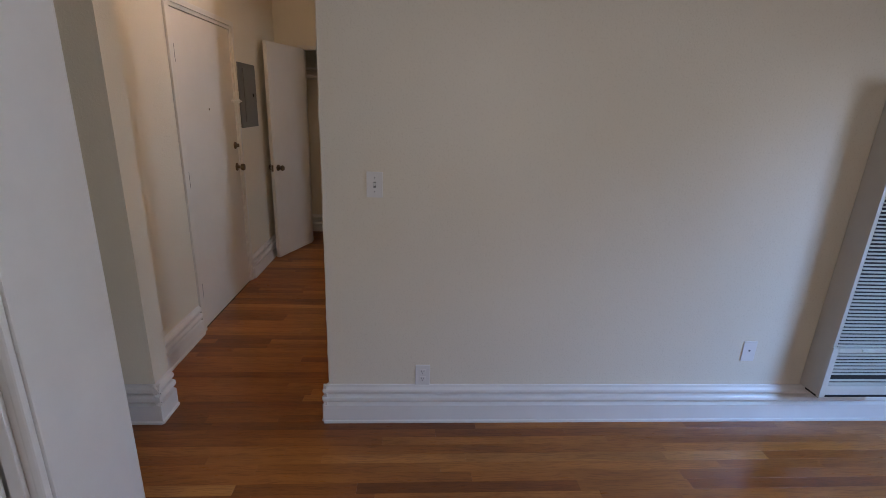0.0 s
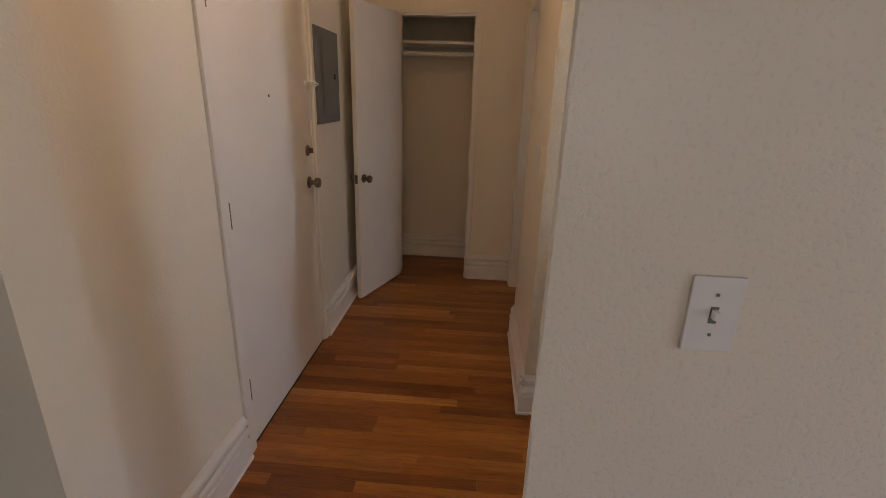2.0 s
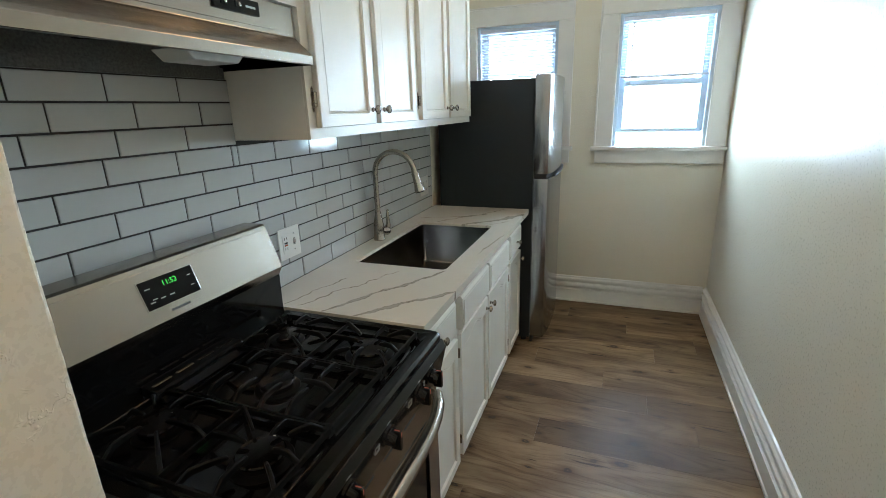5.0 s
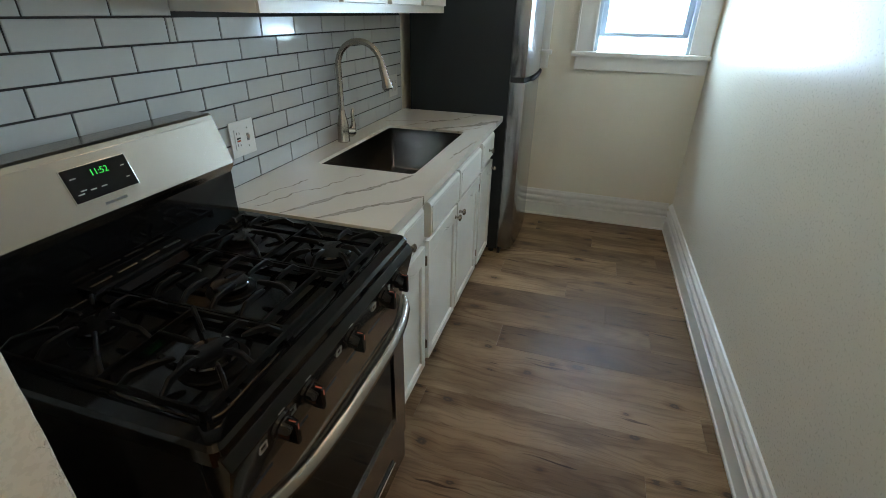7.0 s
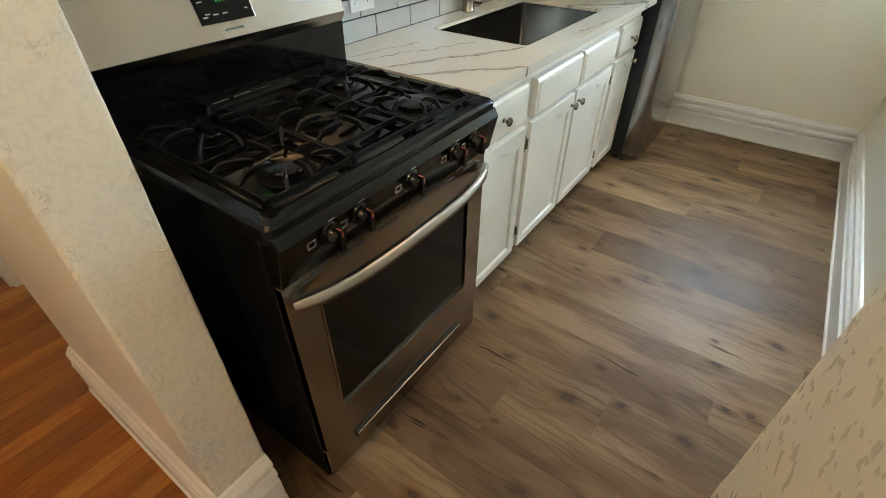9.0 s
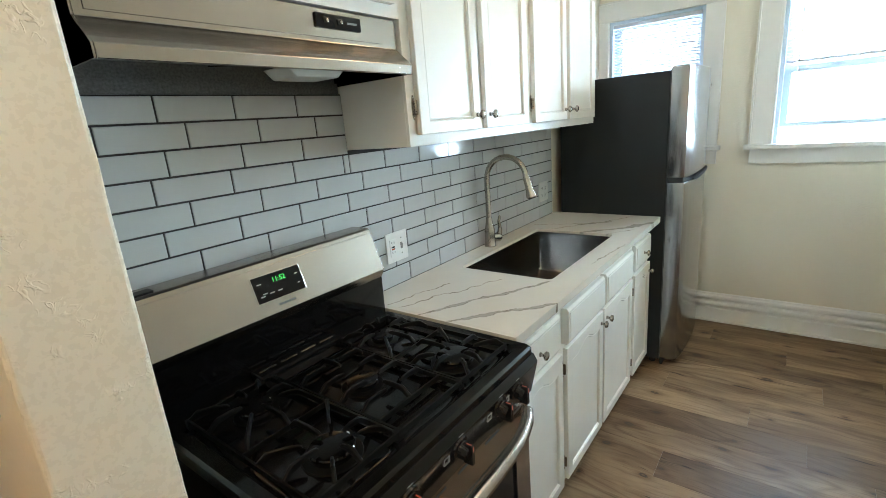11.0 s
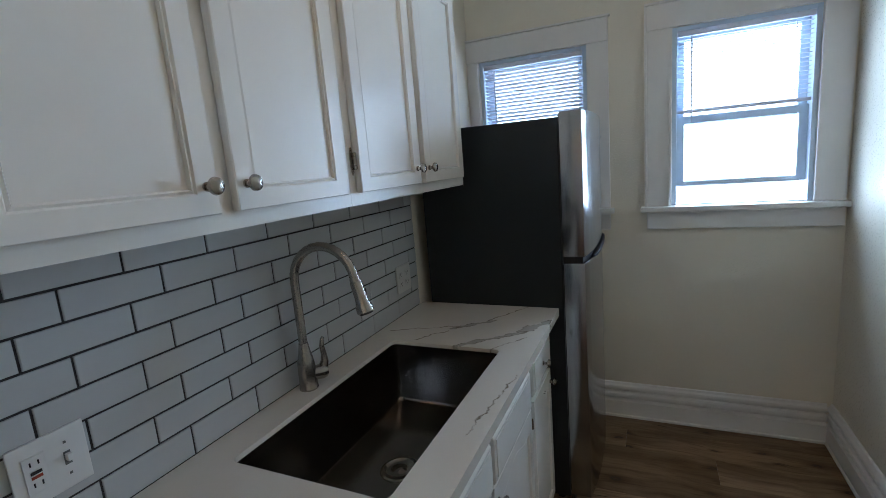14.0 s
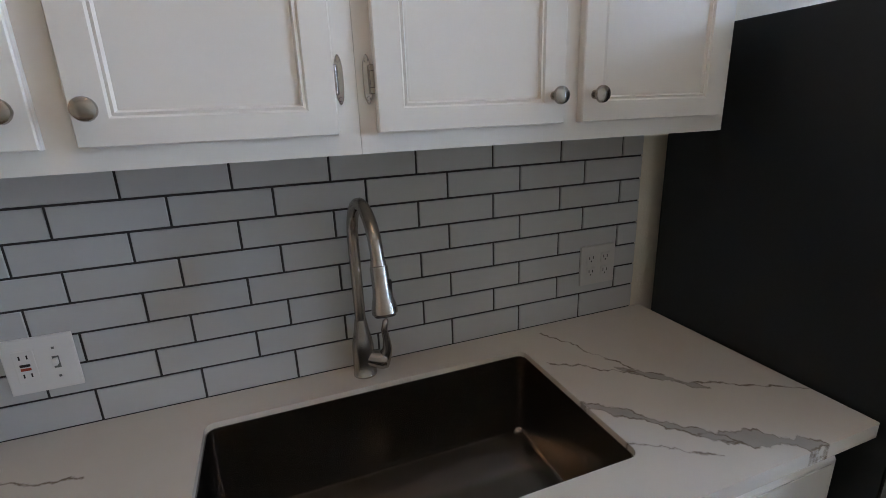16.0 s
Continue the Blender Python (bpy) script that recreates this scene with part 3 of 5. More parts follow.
# ---- windows ----
def sash_window(name, y0, y1, z0, z1, slats, slat_tilt, raised, label, right_to_corner):
    x = KE
    w = thing(name, (x, (y0 + y1) / 2, z0), label, "window", "", "structure")
    ys = y0 - 0.118 if right_to_corner else y0 - 0.108
    # casing boards proud of the wall
    part("casing", block(x - 0.020, x - 0.0005, y1, y1 + 0.114, z0, z1, 0.003), TRIM, w)
    part("casing", block(x - 0.020, x - 0.0005, ys if ys > KS + 0.001 else KS + 0.001, y0, z0, z1, 0.003), TRIM, w)
    part("head_casing", block(x - 0.024, x - 0.0005, max(ys, KS + 0.001), y1 + 0.114, z1, z1 + 0.115, 0.003), TRIM, w)
    part("back_band", block(x - 0.030, x - 0.0005, max(ys - 0.01, KS + 0.001), y1 + 0.126, z1 + 0.1155, z1 + 0.127, 0.003), TRIM, w)
    part("back_band", block(x - 0.030, x - 0.0005, y1 + 0.1145, y1 + 0.126, z0, z1 + 0.115, 0.003), TRIM, w)
    part("inner_bead", block(x - 0.026, x - 0.0205, y1 + 0.003, y1 + 0.016, z0 + 0.001, z1 - 0.001, 0.002), TRIM, w)
    part("window_sill", block(x - 0.062, x + 0.06, max(ys - 0.02, KS + 0.001), y1 + 0.146, z0 - 0.028, z0, 0.005), TRIM, w)
    part("apron", block(x - 0.026, x - 0.0005, max(ys, KS + 0.001), y1 + 0.116, z0 - 0.118, z0 - 0.028, 0.003), TRIM, w)
    # frame lining the opening
    for a, b, c, d in ((y0, y0 + 0.022, z0, z1), (y1 - 0.022, y1, z0, z1), (y0 + 0.022, y1 - 0.022, z1 - 0.02, z1)):
        part("window_frame", block(x + 0.002, x + 0.14, a, b, c, d, 0.002), SASH, w)
    mid = z0 + 0.425
    for nm, xa, lo, hi in (("upper_sash", x + 0.085, mid - 0.02, z1 - 0.02), ("lower_sash", x + 0.050, z0 + raised, mid + 0.02)):
        s = part(nm, boxes((xa, xa + 0.03, y0 + 0.022, y0 + 0.058, lo, hi), (xa, xa + 0.03, y1 - 0.058, y1 - 0.022, lo, hi),
                           (xa, xa + 0.03, y0 + 0.058, y1 - 0.058, lo, lo + 0.024), (xa, xa + 0.03, y0 + 0.058, y1 - 0.058, hi - 0.036, hi)), SASH, w)
        p = part("pane", boxes((xa + 0.012, xa + 0.016, y0 + 0.058, y1 - 0.058, lo + 0.024, hi - 0.036)), GLASS, s)
        p.visible_shadow = False
    # mini blind hanging in the opening
    bl = thing("window_blind", (x + 0.02, (y0 + y1) / 2, z1 - 0.03), "white horizontal mini blind hung inside the window opening", "blind")
    part("headrail", block(x + 0.004, x + 0.032, y0 + 0.024, y1 - 0.024, z1 - 0.046, z1 - 0.021, 0.002), BLIND, bl)
    tilt, z = radians(slat_tilt), z1 - 0.062
    base = None
    for i in range(slats):
        if base is None:
            c, s = math.cos(tilt) * 0.0125, math.sin(tilt) * 0.0125
            bm = prism([(x + 0.018 - c, z - s), (x + 0.018, z + 0.0016), (x + 0.018 + c, z + s), (x + 0.018 + c, z + s + 0.0006), (x + 0.018, z + 0.0022), (x + 0.018 - c, z - s + 0.0006)],
                       "y", y0 + 0.026, y1 - 0.026)
            base = part("slat", bm, BLIND, bl)
        else:
            o = base.copy()
            scene.collection.objects.link(o)
            o.location = (0, 0, -0.0195 * i)
    zb = z - 0.0195 * slats
    part("bottom_rail", block(x + 0.008, x + 0.028, y0 + 0.025, y1 - 0.025, zb - 0.016, zb, 0.002), BLIND, bl)
    for y in (y0 + 0.09, y1 - 0.09):
        part("ladder_cord", boxes((x + 0.0055, x + 0.0065, y, y + 0.002, zb, z1 - 0.046)), BLIND, bl)
    part("tilt_wand", rod((x + 0.001, y1 - 0.085, z1 - 0.05), (x + 0.001, y1 - 0.087, z1 - 0.46), 0.0032, 6), BLIND, bl)
    return w


sash_window("window_1", *W1, 17, -1, 0.094, "white cased sash window slightly open under a half-raised blind", True)
sash_window("window_2", *W2, 40, -27, 0.001, "white cased sash window with a lowered blind behind the fridge", False)


def plain_window(name, label, b):
    """b: x0, x1, y0, y1, z0, z1 of the opening."""
    x0, x1, y0, y1, z0, z1 = b
    w = thing(name, (x0, y0, z0), label, "window", "", "structure")
    if x1 - x0 < y1 - y0:
        rows = [(x0, x1, y0, y0 + 0.05, z0, z1), (x0, x1, y1 - 0.05, y1, z0, z1), (x0, x1, y0 + 0.05, y1 - 0.05, z0, z0 + 0.05), (x0, x1, y0 + 0.05, y1 - 0.05, z1 - 0.05, z1)]
    else:
        rows = [(x0, x0 + 0.05, y0, y1, z0, z1), (x1 - 0.05, x1, y0, y1, z0, z1), (x0 + 0.05, x1 - 0.05, y0, y1, z0, z0 + 0.05), (x0 + 0.05, x1 - 0.05, y0, y1, z1 - 0.05, z1)]
    for r in rows:
        part("window_frame", block(*r, 0.004), TRIM, w)
    return w


plain_window("window_3", "wide white framed living room window", (3.56, 3.62, LW[0], LW[1], LW[2], LW[3]))
plain_window("window_5", "unseen white framed window added to light the next room", (3.56, 3.62, BW[0], BW[1], BW[2], BW[3]))
plain_window("window_4", "wide white framed window behind the walk", (0.3, 2.1, -2.86, -2.80, 0.7, 2.2))
# hazy daylight outside
tagged(part("backdrop", boxes((14, 14.2, -2, 14, -2.99, 14)), HAZE), "overexposed pale sky and haze outside the windows", "backdrop", "", "structure")
tagged(part("ground", boxes((-80, 80, -80, 80, -3.2, -3.0)), plain("pale_paving", (0.35, 0.34, 0.32), 0.9, vary=0.3, scale=0.5)), "pale paved ground outside the house", "ground", "", "structure")


# ---- kitchen units ----
def knob(parent, x, y, z, r=0.0155):
    return part("knob", turned((x, y, z), (0, -1, 0), [(0, 0.008), (0.003, 0.008), (0.004, 0.0055), (0.012, 0.0055), (0.016, 0.011), (0.021, r), (0.026, r * 0.93), (0.029, r * 0.6), (0.030, 0.001)], 18),
                NICKEL, parent, "brushed nickel round knob", True)


def hinge(parent, x, y, z, side, mat=None):
    """A small surface hinge: a leaf on the face frame and the barrel beside the door."""
    leaf = [(x - 0.0055, z - 0.026), (x - 0.003, z - 0.033), (x, z - 0.037), (x + 0.003, z - 0.033), (x + 0.0055, z - 0.026), (x + 0.0065, z - 0.012), (x + 0.0065, z + 0.012),
            (x + 0.0055, z + 0.026), (x + 0.003, z + 0.033), (x, z + 0.037), (x - 0.003, z + 0.033), (x - 0.0055, z + 0.026), (x - 0.0065, z + 0.012), (x - 0.0065, z - 0.012)]
    lf = part("hinge", prism(leaf, "y", y - 0.0028, y, 0.0009, 1), mat or CHROME, parent, "worn metal surface hinge")
    part("barrel", turned((x + side * 0.0075, y - 0.0062, z - 0.0215), (0, 0, 1), [(0, 0.004), (0.0015, 0.0058), (0.009, 0.0058), (0.0096, 0.0048), (0.0102, 0.0058), (0.0328, 0.0058),
         (0.0334, 0.0048), (0.034, 0.0058), (0.0415, 0.0058), (0.043, 0.004)], 12), mat or CHROME, lf, "", True)
    for dz in (-0.028, 0.028):
        part("screw", turned((x, y - 0.003, z + dz), (0, -1, 0), [(0, 0.0035), (0.0012, 0.003), (0.0016, 0.001)], 8), mat or CHROME, lf)
    return lf


def arch_line(x0, x1, z, rise):
    """The upper edge of a cathedral panel, from right to left."""
    n, c, half = 18, (x0 + x1) / 2, (x1 - x0) / 2
    pts = []
    for i in range(n + 1):
        u = 1 - 2 * i / n
        bumpy = (0.5 + 0.5 * math.cos(math.pi * min(abs(u) / 0.72, 1.0)))
        pts.append((c + u * half, z + rise * bumpy))
    return pts


def panel_door(parent, x0, x1, yf, z0, z1, rise=0.0, stile=0.052, rail=0.046, name="door"):
    """A cabinet door: a slab with a raised frame, a stepped bead and a slightly sunk panel, cathedral topped where rise is given."""
    d = part(name, block(x0, x1, yf + 0.008, yf + 0.019, z0, z1, 0.002), CAB, parent)
    ix0, ix1, iz0, iz1 = x0 + stile, x1 - stile, z0 + rail, z1 - rail - rise
    top = arch_line(ix0, ix1, iz1, rise) if rise else [(ix1, iz1), (ix0, iz1)]
    inner = [(ix0, iz0), (ix1, iz0)] + top

    def ring(outer_pts, inner_pts, y_out, y_in):
        bm = bmesh.new()
        a = [bm.verts.new((p[0], y_out, p[1])) for p in outer_pts]
        b = [bm.verts.new((p[0], y_in, p[1])) for p in inner_pts]
        n = len(a)
        for i in range(n):
            bm.faces.new((a[i], a[(i + 1) % n], b[(i + 1) % n], b[i]))
        return bm

    def grown(pts, d):
        cx, cz = (ix0 + ix1) / 2, (iz0 + iz1) / 2
        w, h = (ix1 - ix0) / 2, (iz1 - iz0) / 2
        return [(cx + (p[0] - cx) * (w + d) / w, cz + (p[1] - cz) * (h + d) / h) for p in pts]

    # the frame: outer rim, flat face, then steps down to the panel
    def outer_of(p):
        if p[1] <= iz0 + 1e-6:
            return (x0 if p[0] < (x0 + x1) / 2 else x1, z0)
        if abs(p[0] - ix0) < 1e-6:
            return (x0, z1)
        if abs(p[0] - ix1) < 1e-6:
            return (x1, z1)
        return (p[0], z1)
    rim = [outer_of(p) for p in inner]
    c = ((x0 + x1) / 2, (z0 + z1) / 2)
    face = [(p[0] + (0.002 if p[0] < c[0] else -0.002 if p[0] > c[0] else 0), p[1] + (0.002 if p[1] < c[1] else -0.002)) for p in rim]
    bm = bmesh.new()
    loops = [(rim, yf + 0.0085), (rim, yf + 0.002), (face, yf), (grown(inner, 0.010), yf), (grown(inner, 0.007), yf + 0.0035), (grown(inner, 0.003), yf + 0.0020), (inner, yf + 0.0075)]
    prev = None
    for pts, y in loops:
        vs = [bm.verts.new((p[0], y, p[1])) for p in pts]
        if prev:
            n = len(vs)
            for i in range(n):
                bm.faces.new((prev[i], prev[(i + 1) % n], vs[(i + 1) % n], vs[i]))
        prev = vs
    bmesh.ops.remove_doubles(bm, verts=bm.verts, dist=0.00002)
    part("moulded_frame", bm, CAB, d)
    return d


def wall_cabinet(x0, x1, z0, z1, doors, rise, label, knobs, hinges, crown):
    c = thing("wall_cabinet", ((x0 + x1) / 2, 4.30, z0), label, "cabinet", "upper kitchen cabinets")
    part("body", block(x0, x1, 4.046, KN - 0.001, z0, z1, 0.002), CAB, c)
    part("face_frame", boxes((x0, x1, 4.036, 4.0455, z0, z0 + 0.04), (x0, x1, 4.036, 4.0455, z1 - 0.05, z1), (x0, x0 + 0.04, 4.036, 4.0455, z0 + 0.04, z1 - 0.05),
                             (x1 - 0.045, x1, 4.036, 4.0455, z0 + 0.04, z1 - 0.05), ((x0 + x1) / 2 - 0.03, (x0 + x1) / 2 + 0.03, 4.036, 4.0455, z0 + 0.04, z1 - 0.05)), CAB, c)
    for (a, b), kx, hs in zip(doors, knobs, hinges):
        d = panel_door(c, a, b, 4.016, z0 + 0.032, z1 - 0.035, rise)
        knob(d, kx, 4.016, z0 + 0.080)
        if hs:
            hx = a - 0.009 if hs < 0 else b + 0.009
            for z in (z0 + 0.112, z1 - 0.13):
                hinge(d, hx, 4.0355, z, -hs)
    if crown:
        part("crown_moulding", prism([(4.036, z1 - 0.02), (4.010, z1 - 0.005), (4.004, z1 + 0.02), (3.982, z1 + 0.035), (3.976, z1 + 0.05), (4.10, z1 + 0.05), (4.10, z1 - 0.02)], "x", x0, x1 + crown), CAB, c)
    return c


UZ0, UZ1 = 1.442, 2.205
wall_cabinet(1.0355, 1.812, UZ0, UZ1, [(1.070, 1.404), (1.443, 1.777)], 0.035, "white painted double upper cabinet with raised-panel doors over the sink", (1.381, 1.466), (-1, 1), 0.0001)
wall_cabinet(1.8125, 2.590, UZ0, UZ1, [(1.838, 2.178), (2.216, 2.556)], 0.035, "white painted double upper cabinet next to the fridge", (2.155, 2.241), (-1, 1), 0.03)
oh = wall_cabinet(0.168, 1.035, 1.790, UZ1, [(0.205, 0.588), (0.622, 1.005)], 0.0, "white painted short cabinet above the range hood", (0.56, 0.65), (0, 0), 0.0001)


def base_cabinet(x0, x1, doors, drawers, label, proud=0.0, knob_z=0.612):
    c = thing("base_cabinet", ((x0 + x1) / 2, 4.0, 0), label, "cabinet", "lower kitchen cabinets")
    part("body", boxes((x0, x1, 3.765, KN - 0.001, 0.095, 0.62), (x0, x1, 3.765, 3.775, 0.62, 0.884), (x0, x0 + 0.012, 3.775, KN - 0.001, 0.62, 0.884), (x1 - 0.012, x1, 3.775, KN - 0.001, 0.62, 0.884)), CAB, c)
    part("face_frame", boxes((x0, x1, 3.750, 3.7645, 0.075, 0.12), (x0, x1, 3.750, 3.7645, 0.655, 0.69), (x0, x1, 3.750, 3.7645, 0.815, 0.884),
                             (x0, x0 + 0.03, 3.750, 3.7645, 0.12, 0.655), (x1 - 0.03, x1, 3.750, 3.7645, 0.12, 0.655),
                             (x0, x0 + 0.03, 3.750, 3.7645, 0.69, 0.815), (x1 - 0.03, x1, 3.750, 3.7645, 0.69, 0.815)), CAB, c)
    part("toe_kick", boxes((x0, x1, 3.83, 3.845, 0.001, 0.095)), DARK, c)
    for a, b, kx, hs in doors:
        d = panel_door(c, a, b, 3.731, 0.085, 0.662, 0.030, 0.050, 0.046)
        knob(d, kx, 3.731, knob_z)
        if hs:
            for z in (0.165, 0.575):
                hinge(d, a - 0.008 if hs < 0 else b + 0.008, 3.7495, z, -hs, BRONZE)
    for a, b, kx in drawers:
        f = part("drawer_front", prism([(3.7495, 0.686), (3.734 - proud, 0.686), (3.727 - proud, 0.697), (3.727 - proud, 0.817), (3.734 - proud, 0.828), (3.7495, 0.828)], "x", a, b, 0.0015, 1), CAB, c)
        part("raised_field", block(a + 0.014, b - 0.014, 3.7240 - proud, 3.7272 - proud, 0.703, 0.811, 0.0012), CAB, f)
        if kx:
            knob(f, kx, 3.7240 - proud, 0.755)
    return c


base_cabinet(1.002, 1.4345, [(1.020, 1.412, 1.045, 0)], [(1.012, 1.388, 1.214)], "white painted lower cabinet with one drawer beside the range", 0.0, 0.535)
base_cabinet(1.435, 2.3325, [(1.456, 1.856, 1.830, -1), (1.878, 2.306, 1.903, 1)], [(1.440, 1.838, 0), (1.862, 2.262, 0)], "white painted sink cabinet with two doors and false drawer fronts", 0.009)
base_cabinet(2.333, 2.668, [(2.356, 2.650, 2.628, -1)], [(2.345, 2.640, 2.49)], "white painted narrow lower cabinet beside the fridge")

# worktop with the sink cut out
SX0, SX1, SY0, SY1 = 1.480, 2.210, 3.800, 4.206


def rounded(x0, x1, y0, y1, r, n=5):
    pts = []
    for cx, cy, a0 in ((x1 - r, y1 - r, 0), (x0 + r, y1 - r, 90), (x0 + r, y0 + r, 180), (x1 - r, y0 + r, 270)):
        for i in range(n + 1):
            a = radians(a0 + 90 * i / n)
            pts.append((cx + r * math.cos(a), cy + r * math.sin(a)))
    return pts


def slab_with_hole(outer, hole, z0, z1):
    """A flat slab with a hole; both outlines have the same number of points, in the same order."""
    bm, n = bmesh.new(), len(outer)
    ot, ob_, ht, hb = [[bm.verts.new((*p, z)) for p in pts] for pts, z in ((outer, z1), (outer, z0), (hole, z1), (hole, z0))]
    for i in range(n):
        j = (i + 1) % n
        bm.faces.new((ot[i], ot[j], ht[j], ht[i]))
        bm.faces.new((ob_[j], ob_[i], hb[i], hb[j]))
        bm.faces.new((ob_[i], ob_[j], ot[j], ot[i]))
        bm.faces.new((ht[i], ht[j], hb[j], hb[i]))
    return bm


wt = part("worktop", slab_with_hole(rounded(1.0, 2.674, 3.690, 4.309, 0.006), rounded(SX0, SX1, SY0, SY1, 0.02), 0.885, 0.915), QUARTZ)
tagged(wt, "white quartz worktop with grey-brown veins and a sink cutout", "worktop")

sink = thing("kitchen_sink", ((SX0 + SX1) / 2, (SY0 + SY1) / 2, 0.69), "undermounted rectangular satin steel sink, empty and dry", "sink")
bm = bmesh.new()
prev = None
for inset, z, r in ((0.0012, 0.884, 0.02), (0.0012, 0.903, 0.02), (0.0035, 0.903, 0.02), (0.0045, 0.700, 0.02), (0.010, 0.690, 0.02), (0.020, 0.686, 0.018)):
    vs = [bm.verts.new((*p, z)) for p in rounded(SX0 + inset, SX1 - inset, SY0 + inset, SY1 - inset, r)]
    if prev:
        for i in range(len(vs)):
            bm.faces.new((prev[i], prev[(i + 1) % len(vs)], vs[(i + 1) % len(vs)], vs[i]))
    prev = vs
bm.faces.new(prev)
part("basin", bm, SINK, sink, "", True)
dr = part("drain", turned((1.845, 4.00, 0.6862), (0, 0, 1), [(0, 0.057), (0.003, 0.055), (0.004, 0.048), (0.001, 0.044), (0.001, 0.02), (0.004, 0.012), (0.005, 0.001)], 28), CHROME, sink, "round strainer drain", True)

# faucet
fa = thing("faucet", (1.820, 4.265, 0.915), "brushed nickel gooseneck pull-down kitchen faucet", "faucet")
fx, fy = 1.820, 4.265
body = part("body", turned((fx, fy, 0.9152), (0, 0, 1), [(0, 0.0275), (0.004, 0.028), (0.006, 0.0265), (0.05, 0.0258), (0.075, 0.0248), (0.095, 0.0215), (0.115, 0.0170), (0.14, 0.0135)], 24), NICKEL, fa, "", True)
R, top = 0.099, 1.238
arc = [(fx, fy, 1.04 + (top - 1.04) * i / 8) for i in range(8)]
hd = Vector((0.05, -1.0, 0)).normalized()
for i in range(15):
    a = math.pi * i / 14 * 0.97
    d = R * (1 - math.cos(a))
    arc.append((fx + hd.x * d, fy + hd.y * d, top + R * math.sin(a)))
part("gooseneck", tube(bmesh.new(), arc, 0.0125, 16), NICKEL, fa, "", True)
e = Vector(arc[-1])
dn = (e - Vector(arc[-2])).normalized()
dn = (dn + Vector((0, -0.22, -0.6))).normalized()
sp = part("spray_head", turned(e, dn, [(-0.004, 0.0135), (0.006, 0.0145), (0.008, 0.0165), (0.045, 0.0165), (0.062, 0.0185), (0.082, 0.0235), (0.092, 0.0235), (0.095, 0.020)], 22), NICKEL, fa, "", True)
part("nozzle", turned(e + dn * 0.0948, dn, [(0, 0.0195), (0.003, 0.019)], 20), DARK, sp)
part("spray_button", block(e.x + 0.006, e.x + 0.018, e.y - 0.022, e.y - 0.0145, e.z - 0.062, e.z - 0.028, 0.003), DARK, sp)
hv = part("handle_hub", tube(bmesh.new(), ((fx + 0.006, fy - 0.004, 0.958), (fx + 0.026, fy - 0.013, 0.954), (fx + 0.042, fy - 0.021, 0.952), (fx + 0.052, fy - 0.026, 0.952), (fx + 0.055, fy - 0.0275, 0.952)), [0.021, 0.0215, 0.0225, 0.0185, 0.008], 20), NICKEL, fa, "", True)
part("lever", tube(bmesh.new(), ((fx + 0.044, fy - 0.021, 0.958), (fx + 0.052, fy - 0.025, 0.982), (fx + 0.051, fy - 0.025, 1.005), (fx + 0.048, fy - 0.024, 1.03), (fx + 0.052, fy - 0.026, 1.050), (fx + 0.054, fy - 0.027, 1.056)), [0.0165, 0.0115, 0.0085, 0.0075, 0.0068, 0.003], 14), NICKEL, hv, "", True)


# ---- gas range ----
gx0, gx1 = 0.262, 0.984
rg = thing("gas_range", ((gx0 + gx1) / 2, 3.95, 0), "black and stainless steel gas range with cast iron grates", "stove")
part("side_body", block(gx0, gx1, 3.672, 4.285, 0.045, 0.893, 0.004), SATINB, rg, "black enamel body")
for x in (gx0 + 0.05, gx1 - 0.05):
    for y in (3.74, 4.22):
        part("foot", turned((x, y, 0.0005), (0, 0, 1), [(0, 0.016), (0.012, 0.016), (0.014, 0.008), (0.046, 0.008)], 12), DARK, rg)
# cooktop pan with raised rim
bm = bmesh.new()
prev = None
for inset, z, r in ((0.0, 0.880, 0.016), (0.0, 0.908, 0.016), (0.006, 0.915, 0.016), (0.030, 0.915, 0.03), (0.040, 0.906, 0.03), (0.055, 0.904, 0.03)):
    vs = [bm.verts.new((*p, z)) for p in rounded(gx0 - 0.004 + inset, gx1 + 0.004 - inset, 3.632 + inset, 4.175 - inset, r)]
    if prev:
        for i in range(len(vs)):
            bm.faces.new((prev[i], prev[(i + 1) % len(vs)], vs[(i + 1) % len(vs)], vs[i]))
    prev = vs
bm.faces.new(prev)
ct = part("cooktop", bm, BLACK, rg, "glossy black enamel cooktop", True)
cx = (gx0 + gx1) / 2
burners = [(cx - 0.205, 3.775, 0.048), (cx - 0.205, 4.035, 0.040), (cx + 0.205, 3.775, 0.052), (cx + 0.205, 4.035, 0.036), (cx, 3.905, 0.042)]
for x, y, r in burners:
    bn = part("burner", turned((x, y, 0.9045), (0, 0, 1), [(0, r * 1.25), (0.003, r * 1.22), (0.005, r * 0.9), (0.012, r * 0.88), (0.014, r * 0.8)], 26), IRON, ct, "", True)
    part("burner_cap", turned((x, y, 0.9185), (0, 0, 1), [(0, r * 0.92), (0.004, r * 0.95), (0.007, r * 0.9), (0.009, r * 0.5), (0.0092, 0.001)], 26), BLACK, bn, "", True)
    part("igniter", turned((x + r * 1.05, y + 0.012, 0.9045), (0, 0, 1), [(0, 0.004), (0.012, 0.004), (0.014, 0.002)], 8), PLASTIC, bn)


